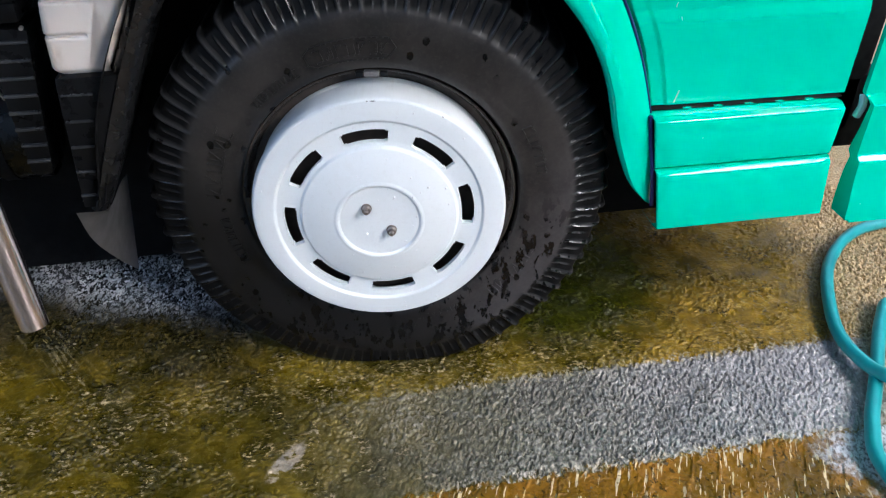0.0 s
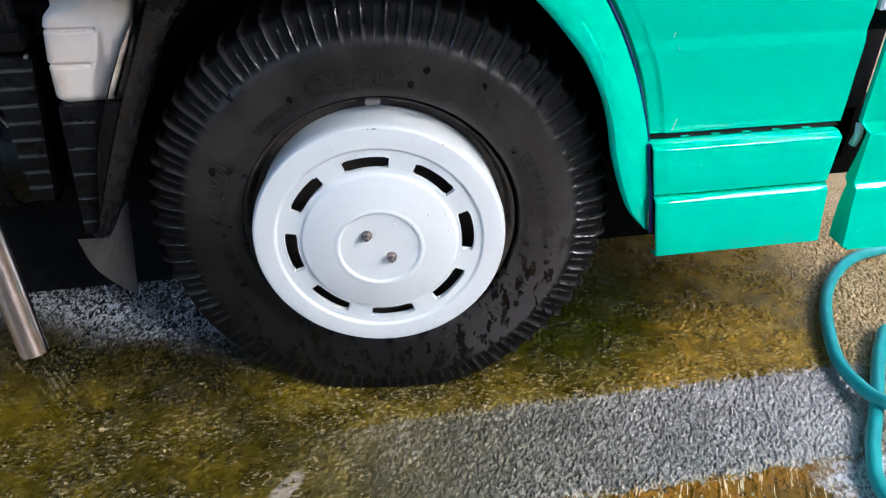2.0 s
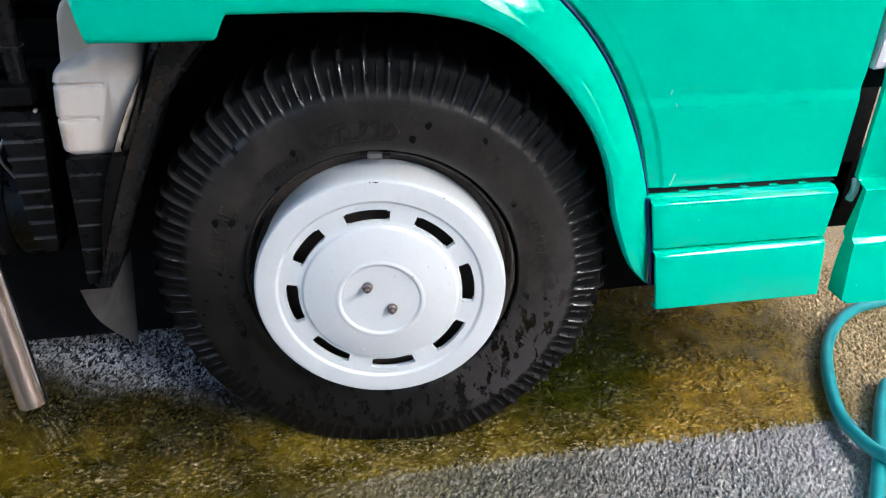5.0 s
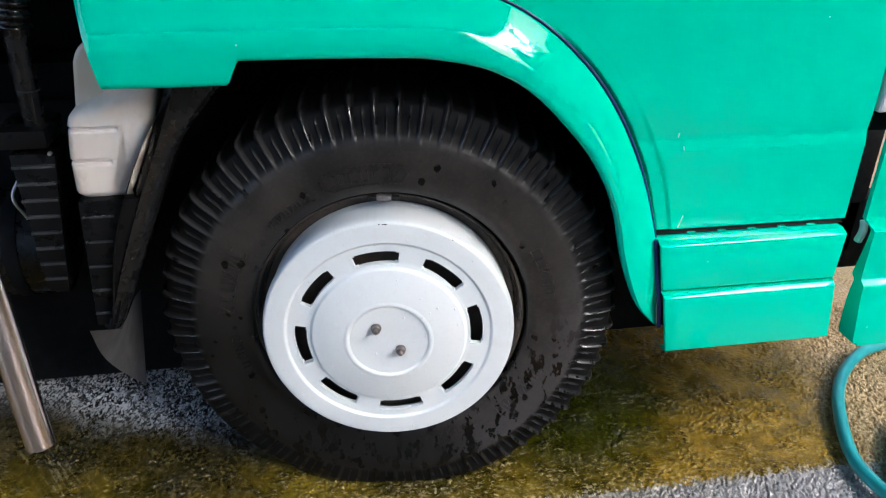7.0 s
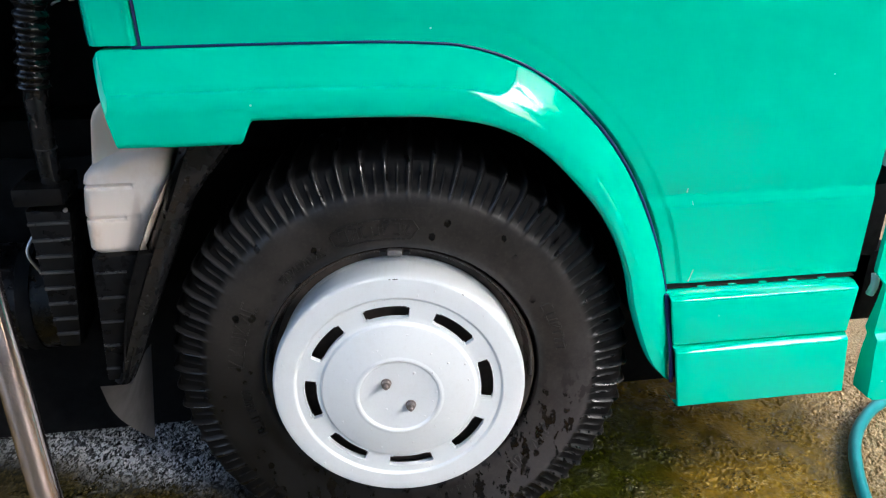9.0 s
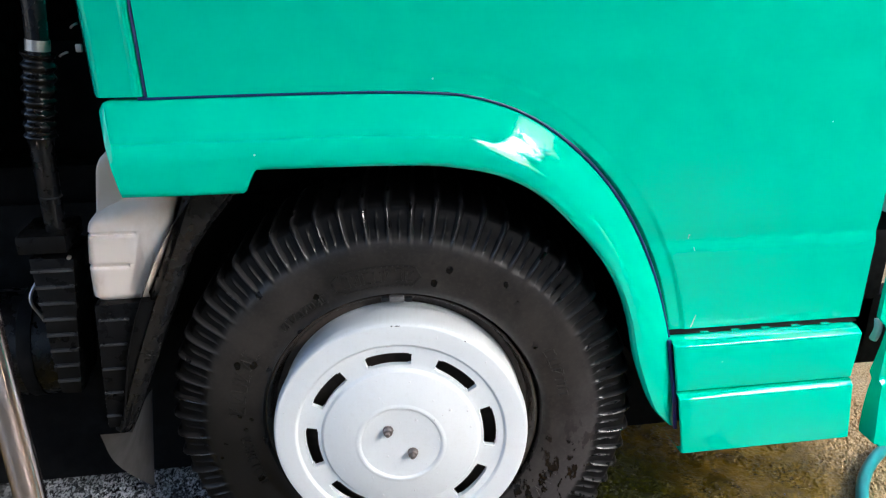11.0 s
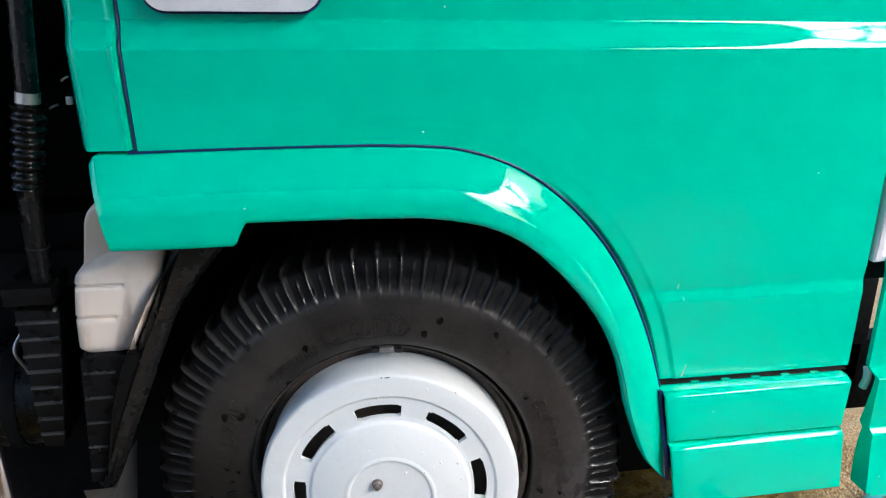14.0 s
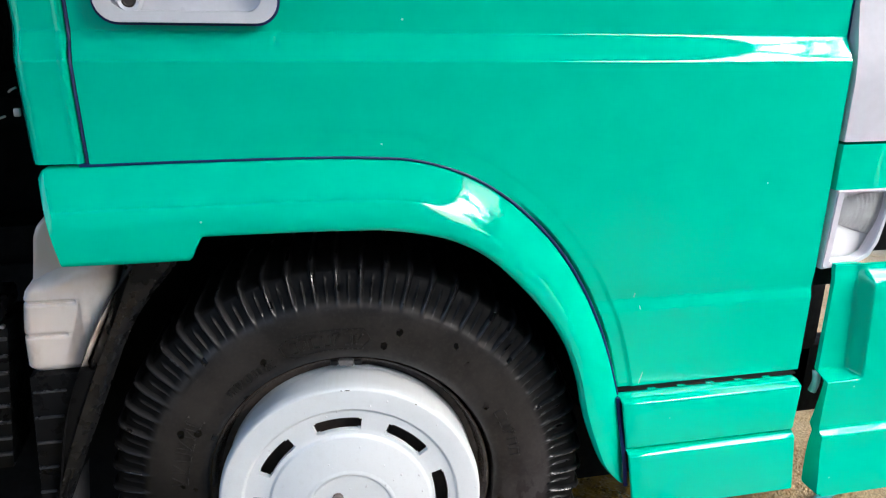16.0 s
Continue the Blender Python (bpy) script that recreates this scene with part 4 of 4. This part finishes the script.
for sx in (-0.026, 0.014):
    part("wheel_weight_clip", box(sx - 0.006, sx + 0.006, 0.047, 0.060, 0.2350, 0.2430, 0.002), BLACK, wheel)


def water_drops():
    """Single drops that share one mesh, clinging to the cap's face."""
    rng = random.Random(4)
    prof = cap_profile()
    pr, pd = [p[0] for p in prof[:-10]], [p[1] for p in prof[:-10]]
    bm = bmesh.new()
    bmesh.ops.create_icosphere(bm, subdivisions=2, radius=1.0)
    me = finish(bm, WATER, "water_drop")
    for _ in range(95):
        r = 0.218 * math.sqrt(rng.random())
        a = rng.uniform(0, 2 * math.pi)
        if SLOT_R0 - 0.005 < r < SLOT_R1 + 0.005:
            continue
        s = rng.choice((0.0010, 0.0012, 0.0015, 0.0020))
        ob = new("water_drop", me)
        ob.parent = wheel
        ob.matrix_basis = Matrix.Translation((r * math.cos(a), float(np.interp(r, pr, pd)), r * math.sin(a))) @ Matrix.Diagonal((s, s * 0.7, s * rng.uniform(1.0, 1.5), 1))


water_drops()


LUGS = 63
LUG0 = 93.3          # angle of one shoulder rib, degrees
TYRE_PROFILE = [(0.240, 0.090), (0.2465, 0.078), (0.2475, 0.064), (0.2488, 0.0535), (0.2512, 0.0468), (0.2560, 0.0432), (0.2640, 0.0412), (0.2745, 0.0398), (0.2780, 0.0400), (0.286, 0.0385), (0.300, 0.0368), (0.318, 0.0355),
                (0.334, 0.0356), (0.344, 0.0364), (0.3495, 0.0376), (0.3540, 0.0388), (0.359, 0.0396), (0.365, 0.0405), (0.372, 0.0418), (0.380, 0.0436), (0.388, 0.0457), (0.394, 0.048), (0.400, 0.051),
                (0.406, 0.055), (0.411, 0.0600), (0.4145, 0.0665), (0.4165, 0.076), (0.4175, 0.092), (0.418, 0.125), (0.4175, 0.175), (0.418, 0.215), (0.4145, 0.26), (0.402, 0.287), (0.376, 0.313), (0.334, 0.327), (0.274, 0.320), (0.242, 0.295)]


def tyre_mesh():
    """Tyre of revolution: shoulder ribs and lugs cut out of it, and a flat where it meets the ground."""
    per = 24
    segs = LUGS * per
    vs = []
    for r, d in TYRE_PROFILE:
        side = smooth(0.342, 0.370, r) * smooth(0.150, 0.10, d) if d < 0.15 else 0.0
        over = smooth(0.396, 0.4165, r)
        half = 0.135 + 0.06 * smooth(0.395, 0.416, r)
        for i in range(segs):
            a = 2 * math.pi * i / segs
            u = ((math.degrees(a) - LUG0) * LUGS / 360) % 1.0
            off = min(u, 1 - u)
            rib = math.cos(math.pi / 2 * min(off / half, 1.0)) ** 1.1
            mid = max(0.0, 1 - (0.5 - off) / 0.06) * smooth(0.354, 0.362, r) * smooth(0.398, 0.380, r)
            cut = 0.0090 * side * (1 - max(rib, 0.62 * mid))
            cut *= 1 - 0.6 * smooth(-0.27, -0.37, r * math.sin(a))
            # ribs flattened low on the trailing side, to look lost in shade
            cut *= 1 - 0.85 * smooth(-0.08, -0.24, r * math.sin(a)) * smooth(0.12, -0.10, r * math.cos(a))
            rr, dd = r - cut * over, d + cut * (1 - 0.7 * over)
            x, z = rr * math.cos(a) + 0.003, rr * math.sin(a)
            swell = smooth(-0.20, -0.38, z) * smooth(0.36, 0.10, abs(x))
            vs.append((x, dd + (-0.007 if dd < 0.18 else 0.015) * swell, max(z, -0.3855)))
    n = segs
    fs = [(k * n + i, k * n + (i + 1) % n, (k + 1) * n + (i + 1) % n, (k + 1) * n + i) for k in range(len(TYRE_PROFILE) - 1) for i in range(n)]
    me = bpy.data.meshes.new("tyre")
    me.from_pydata(vs, [], fs)
    bm = bmesh.new()
    bm.from_mesh(me)
    bpy.data.meshes.remove(me)
    return bm


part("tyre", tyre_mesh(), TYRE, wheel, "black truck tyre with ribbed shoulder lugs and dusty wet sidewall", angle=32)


def sidewall_place(r, a):
    """A point on the sidewall at radius r and angle a."""
    pr, pd = [p[0] for p in TYRE_PROFILE[:22]], [p[1] for p in TYRE_PROFILE[:22]]
    return Vector((r * math.cos(radians(a)) + 0.003, float(np.interp(r, pr, pd)), r * math.sin(radians(a))))


def sidewall_bar(bm, r0, a0, r1, a1, wide):
    """A raised moulded bar from one place on the sidewall to another."""
    p, q = sidewall_place(r0, a0), sidewall_place(r1, a1)
    along = (q - p).normalized()
    cross = along.cross(Vector((0, 1, 0))).normalized() * wide / 2
    up = Vector((0, -0.0024, 0))
    low = [p - cross, p + cross, q + cross, q - cross]
    high = [v * 0.8 + (p + q) * 0.1 + up for v in low]
    a = [bm.verts.new(v - up * 0.5) for v in low]
    b = [bm.verts.new(v) for v in high]
    bm.faces.new(b)
    for i in range(4):
        bm.faces.new((a[i], a[(i + 1) % 4], b[(i + 1) % 4], b[i]))


def sidewall_marks():
    """Raised marks of the moulded lettering, as plain bars along arcs, one of them inside an oval outline."""
    rng = random.Random(9)
    bm = bmesh.new()
    for a0, a1, r, hgt, step in ((110, 87, 0.288, 0.021, 3.6), (137, 117, 0.277, 0.014, 2.6), (176, 153, 0.296, 0.027, 4.6), (206, 186, 0.284, 0.016, 3.0), (30, 12, 0.290, 0.018, 4.0), (338, 316, 0.292, 0.022, 4.2), (300, 282, 0.280, 0.014, 3.0)):
        a = a0
        while a > a1:
            w = step * 0.62
            lo, hi = r - hgt / 2, r + hgt / 2
            kinds = rng.sample(range(5), 3)
            for kind in kinds:
                if kind == 0:
                    sidewall_bar(bm, lo, a, hi, a, 0.0032)
                elif kind == 1:
                    sidewall_bar(bm, lo, a - w, hi, a - w, 0.0032)
                elif kind == 2:
                    sidewall_bar(bm, hi, a, hi, a - w, 0.0032)
                elif kind == 3:
                    sidewall_bar(bm, lo, a, lo, a - w, 0.0032)
                else:
                    sidewall_bar(bm, lo, a, hi, a - w, 0.0032)
            a -= step
    rim = [(0.306, a) for a in np.linspace(110, 86, 15)] + [(0.288, 83.5)] + [(0.270, a) for a in np.linspace(86, 110, 15)] + [(0.279, 113), (0.297, 113)]
    for (r0, t0), (r1, t1) in zip(rim, rim[1:] + rim[:1]):
        sidewall_bar(bm, r0, t0, r1, t1, 0.0028)
    return bm


tagged(part("sidewall_lettering", sidewall_marks(), TYRE, wheel, "worn moulded marks on the sidewall"), kind="stuff")

# ---------------------------------------------------------------- behind the wheel
def tank_mesh():
    """Blow-moulded tank: rounded shoulder, a flat front with two grooves, a flank that falls back towards the wheel."""
    bm = bmesh.new()
    grooves = ((0.7650, -0.4025), (0.7125, -0.4185))
    zs = [0.650 + 0.0045 * i for i in range(44)]
    for gz, gx in grooves:
        zs = [z for z in zs if abs(z - gz) > 0.0055]
        zs += [gz + d for d in (-0.0050, -0.0034, -0.0018, 0.0, 0.0018, 0.0034, 0.0050)]
    rings = []
    for z in sorted(zs):
        left = float(np.interp(z, (0.650, 0.654, 0.664, 0.72, 0.770, 0.782, 0.792, 0.800, 0.85), (-0.471, -0.4780, -0.4820, -0.4815, -0.4760, -0.4725, -0.4640, -0.4500, -0.4440)))
        right = float(np.interp(z, (0.650, 0.654, 0.662, 0.686, 0.731, 0.776, 0.820, 0.85), (-0.412, -0.4030, -0.3955, -0.3838, -0.3627, -0.3452, -0.3364, -0.336)))
        base = 0.050 + 0.010 * smooth(0.662, 0.650, z)
        ridge = left + (right - left) * 0.60
        ring = [(left, 0.15), (left, base + 0.016), (left + 0.0022, base + 0.0075), (left + 0.0075, base + 0.0018)]
        xs = [left + 0.014, left + 0.030, -0.4230, -0.4200, -0.4170, -0.4070, -0.4040, -0.4010, -0.395, ridge + 0.004]
        for i, x in enumerate(xs):
            ring.append((max(x, left + 0.012 + 0.002 * i), base))
        flank = max(right - ring[-1][0], 0.012)
        x0 = ring[-1][0]
        for f, d in ((0.30, 0.0001), (0.60, 0.0008), (0.80, 0.0026), (0.93, 0.0080), (1.0, 0.0200)):
            ring.append((x0 + flank * f, base + d * min(1.0, flank / 0.035)))
        ring.append((x0 + flank, 0.15))
        pts = []
        for x, y in ring:
            # the shoulder falls back along a line that climbs towards the wheel
            top = 0.783 + 0.030 * smooth(-0.45, -0.37, x)
            y += min(0.034 * max(0.0, (z - top) / 0.026) ** 1.6, 0.06) if y < 0.12 else 0.0
            for gz, gx in grooves:
                y += 0.0050 * smooth(0.0042, 0.0016, abs(z - gz)) * smooth(gx + 0.001, gx - 0.002, x) if y < 0.12 else 0.0
                if x < left + 0.004:
                    x += 0.0030 * smooth(0.0042, 0.0016, abs(z - gz))
            pts.append(bm.verts.new((x, y, z)))
        rings.append(pts)
    for r0, r1 in zip(rings, rings[1:]):
        for k in range(len(r0)):
            j = (k + 1) % len(r0)
            bm.faces.new((r0[k], r0[j], r1[j], r1[k]))
    bm.faces.new(rings[0][::-1])
    bm.faces.new(rings[-1])
    bmesh.ops.recalc_face_normals(bm, faces=bm.faces)
    return bm


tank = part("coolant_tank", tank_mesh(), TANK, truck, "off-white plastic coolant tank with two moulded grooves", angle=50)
part("tank_neck", prism([(-0.464, 0.785), (-0.40, 0.76), (-0.37, 0.90), (-0.415, 0.896), (-0.4354, 0.889), (-0.4470, 0.879), (-0.4540, 0.862)], 0.075, 0.14, 0.010, 3), TANK, tank)
part("tank_hose", tube([(-0.372, 0.06, 0.862), (-0.36, 0.045, 0.848), (-0.33, 0.06, 0.85)], 0.008, 12, 10), plain("yellowed_hose", (0.45, 0.32, 0.14), 0.5), tank)

bracket = part("tank_bracket", prism([(-0.478, 0.652), (-0.385, 0.654), (-0.455, 0.425), (-0.488, 0.425)], 0.040, 0.12, 0.004), RIBBED, truck, "black ribbed plastic bracket under the tank")
for i in range(5):
    zz = 0.626 - 0.044 * i
    xl = -0.478 - 0.011 * i / 4
    part("rib", box(xl + 0.003, xl + 0.050 - 0.006 * i, 0.0355, 0.042, zz - 0.0018, zz + 0.0018, 0.0012), RIB, bracket)


def guard_mesh():
    """Rear mudguard edge: a curved flange that follows the tyre."""
    grow = lambda p: Vector((1.02 * p.x + 0.0024, 0, 1.02 * p.z - 0.0234))
    bm = bmesh.new()
    outer = spline([(-0.300, 0, 0.862), (-0.350, 0, 0.738), (-0.384, 0, 0.660), (-0.428, 0, 0.545), (-0.466, 0, 0.432)], 30)
    inner = spline([(-0.215, 0, 0.862), (-0.294, 0, 0.768), (-0.331, 0, 0.707), (-0.376, 0, 0.597), (-0.446, 0, 0.426)], 30)
    rings = []
    for o, i in zip(outer, inner):
        o, i = grow(o), grow(i)
        rings.append([bm.verts.new(p) for p in ((o.x - 0.010, 0.066, o.z), (o.x - 0.006, 0.048, o.z), (o.x + 0.004, 0.036, o.z), (i.x - 0.012, 0.043, i.z), (i.x, 0.058, i.z), (i.x + 0.002, 0.40, i.z))])
    for a, b in zip(rings, rings[1:]):
        for k in range(5):
            bm.faces.new((a[k], a[k + 1], b[k + 1], b[k]))
    return bm


part("mudguard", guard_mesh(), GUARD, truck, "black plastic mudguard flange behind the tyre", angle=45)


def flap_mesh():
    bm = bmesh.new()
    lower = spline([(-0.486, -0.012, 0.448), (-0.486, 0.030, 0.368), (-0.484, 0.120, 0.268), (-0.482, 0.250, 0.143)], 18)
    upper = spline([(-0.440, 0.000, 0.440), (-0.455, 0.110, 0.400), (-0.462, 0.20, 0.38), (-0.464, 0.270, 0.36)], 18)
    rows = [[o.lerp(u, f / 5) for f in range(6)] for o, u in zip(lower, upper)]
    vs = [[bm.verts.new(p) for p in r] for r in rows]
    for a, b in zip(vs, vs[1:]):
        for k in range(5):
            bm.faces.new((a[k], a[k + 1], b[k + 1], b[k]))
    bmesh.ops.solidify(bm, geom=list(bm.faces), thickness=0.004)
    return bm


part("mud_flap", flap_mesh(), FLAP_GREY, truck, "grey rubber mud flap with a curved lower edge")

# air intake: duct, clamp, bellows and ribbed box
bell = lambda t: 0.0232 + 0.0024 * math.cos(t * 2 * math.pi * 7)
part("intake_duct", tube([(-0.495, 0.13, 1.42), (-0.512, 0.13, 1.18), (-0.522, 0.13, 1.02)], 0.0165, 20, 16), GLOSSY, truck, "black rubber intake duct")
part("hose_clamp", tube([(-0.5200, 0.13, 1.0505), (-0.5220, 0.13, 1.0345)], 0.0178, 4, 20), ZINC, truck, "bright metal hose clamp")
part("intake_bellows", tube([(-0.522, 0.13, 1.030), (-0.531, 0.13, 0.97), (-0.540, 0.13, 0.905)], bell, 120, 20), GLOSSY, truck, "black corrugated bellows")
part("intake_pipe", tube([(-0.540, 0.13, 0.912), (-0.5415, 0.13, 0.83), (-0.542, 0.13, 0.72)], lambda t: 0.0185 - 0.003 * t + 0.005 * smooth(0.10, 0.0, t), 24, 16), GLOSSY, truck)
part("pipe_seam", tube([(-0.5415, 0.13, 0.8090), (-0.5416, 0.13, 0.8070)], 0.0182, 3, 20), RIB, truck)
abox = part("air_box", prism([(-0.585, 0.712), (-0.515, 0.708), (-0.540, 0.458), (-0.574, 0.460)], 0.105, 0.22, 0.006), RIBBED, truck, "black ribbed plastic air box")
for i in range(8):
    zz = 0.690 - 0.029 * i
    xl, xr = -0.583 + 0.0013 * i, -0.519 - 0.0026 * i
    part("rib", box(xl, xr, 0.100, 0.107, zz - 0.0025, zz + 0.0025, 0.001), RIB, abox)
part("air_box_collar", box(-0.596, -0.520, 0.095, 0.20, 0.721, 0.752, 0.006), RIBBED, truck, "black plastic collar on the air box")
part("bolt", lathe([(0.0, -0.003), (0.0025, -0.003), (0.0034, -0.0015), (0.0034, 0.004)], 10), ZINC, truck, "small bright bolt head").location = (-0.5205, 0.098, 0.713)
part("air_tank", tube([(-0.60, 0.33, 0.455), (-1.4, 0.33, 0.455)], 0.105, 10, 32), GLOSSY, truck, "black round air tank")
part("tank_strap", tube([(-0.655, 0.33, 0.455), (-0.680, 0.33, 0.455)], 0.108, 4, 32), BLACK_DARK, truck)
part("ring_clamp", tube([(-0.612, 0.22, 0.635), (-0.628, 0.20, 0.60), (-0.612, 0.20, 0.558)], 0.003, 14, 8), ZINC, truck, "thin bright wire clamp")
part("exhaust_pipe", tube([(-0.535, -0.180, 0.362), (-0.5435, -0.167, 0.44), (-0.5540, -0.150, 0.55), (-0.5660, -0.130, 0.66), (-0.585, -0.09, 0.75), (-0.66, 0.06, 0.82), (-0.86, 0.32, 0.84)],
     0.0205, 60, 28, wall=0.0018), STEEL, truck, "polished stainless exhaust pipe with a cut end")

for pts in (((-0.4925, 0.13, 1.0255), (-0.487, 0.126, 1.029), (-0.480, 0.13, 1.0315)), ((-0.471, 0.13, 1.0665), (-0.466, 0.127, 1.0705), (-0.460, 0.13, 1.073))):
    part("wire_clip", tube(pts, 0.0018, 8, 8), ZINC, truck, "small bright wire clip beside the duct")
part("cable_end", box(-0.468, -0.459, 0.126, 0.134, 1.031, 1.043, 0.002), ZINC, truck)

# ---------------------------------------------------------------- trees across the yard
LEAF = plain("dark_tree_leaves", (0.035, 0.060, 0.020), 0.6, 0.5, 3)
BARK = plain("tree_bark", (0.10, 0.075, 0.055), 0.9, 0.4, 8)


def tree(x, y, h, seed, leaves=330):
    rng = random.Random(seed)
    root = tagged(new("tree"), "dark green leafy tree beyond the yard", "tree", "trees beyond the yard")
    root.location = (x, y, 0)
    bm = tube([(0, 0, -0.1), (rng.uniform(-.1, .1), rng.uniform(-.1, .1), h * 0.35), (rng.uniform(-.3, .3), rng.uniform(-.3, .3), h * 0.8)], lambda t: 0.16 * (1 - t) + 0.04, 14, 10)
    tips = []
    for i in range(9):
        a = rng.uniform(0, 6.28)
        z0 = h * rng.uniform(0.30, 0.7)
        r = h * rng.uniform(0.18, 0.34)
        tip = Vector((r * math.cos(a), r * math.sin(a), z0 + h * rng.uniform(0.10, 0.25)))
        tube([(0, 0, z0), tip * 0.5 + Vector((0, 0, z0 * 0.5)), tip], lambda t: 0.06 * (1 - t) + 0.012, 8, 6, bm=bm)
        tips.append(tip)
    part("trunk", bm, BARK, root)
    tips.append(Vector((0, 0, h * 0.88)))
    vs, fs = [], []
    for tip in tips:
        for _ in range(leaves):
            c = tip + Vector((rng.gauss(0, 1), rng.gauss(0, 1), rng.gauss(0, 0.8))) * h * 0.10
            q = Euler((rng.uniform(0, 6), rng.uniform(0, 6), rng.uniform(0, 6))).to_matrix()
            w = rng.uniform(0.10, 0.22) * (1.0 if leaves > 200 else 0.56)
            k = len(vs)
            vs += [tuple(c + q @ Vector(p)) for p in ((-w, 0, 0), (0, -w * 0.5, 0.02), (w, 0, 0), (0, w * 0.5, 0.02))]
            fs.append((k, k + 1, k + 2, k + 3))
    me = bpy.data.meshes.new("crown")
    me.from_pydata(vs, [], fs)
    me.materials.append(LEAF)
    crown = new("crown", me)
    crown.parent = root
    return root


for i, (tx, ty, th) in enumerate(((15, 9, 6.0), (14, 5.5, 5.6), (15, 2.0, 6.4), (14, -0.5, 6.0), (14, -3.0, 6.2), (12.5, -5.4, 6.4), (9.5, -7.6, 5.0), (10.5, -11.5, 3.4), (8, -13.5, 3.4))):
    tree(tx, ty, th, 20 + i)
tree(4.9, -2.65, 9.6, 41, 200)
for i, (tx, ty, th) in enumerate(((8.2, -2.4, 5.0), (7.6, -4.2, 5.2), (6.6, -5.6, 5.0), (8.6, -0.8, 5.0))):
    tree(tx, ty, th, 60 + i, 420)

# ---------------------------------------------------------------- loose things on the ground
thing("garden_hose", tube([(1.75, 0.30, 0.0145), (1.50, 0.33, 0.0145), (1.355, 0.318, 0.0145), (1.246, 0.290, 0.0145), (1.144, 0.218, 0.0145), (1.066, 0.126, 0.0145), (0.995, -0.006, 0.0145), (0.969, -0.090, 0.016),
                           (0.966, -0.175, 0.026), (0.980, -0.235, 0.040), (1.06, -0.34, 0.022), (1.22, -0.40, 0.0145), (1.34, -0.30, 0.0145), (1.30, -0.12, 0.0145),
                           (1.17, 0.01, 0.0145), (1.10, -0.03, 0.0145), (0.969, -0.199, 0.0140), (0.885, -0.307, 0.0145), (0.842, -0.400, 0.0145), (0.86, -0.55, 0.0145), (1.0, -0.75, 0.0145)], 0.0142, 260, 16),
      HOSE, "teal green vinyl garden hose looped on wet concrete", "hose")


def grit_mesh():
    rng = random.Random(12)
    bm = bmesh.new()
    for _ in range(260):
        x, y = rng.uniform(-0.7, 1.4), rng.uniform(-0.45, 0.45)
        if math.hypot(x - 0.02, (y - 0.18) * 1.5) < 0.22:
            continue
        s = rng.uniform(0.0010, 0.0026)
        m = Matrix.Translation((x, y, s * 0.4)) @ Matrix.Rotation(rng.uniform(0, 6.3), 4, "Z") @ Matrix.Diagonal((s * rng.uniform(1, 2), s, s * 0.7, 1))
        bmesh.ops.create_icosphere(bm, subdivisions=1, radius=1.0, matrix=m)
    return bm


thing("grit", grit_mesh(), STONE, "small pale stones and grit scattered on the ground", "grit", "stuff")
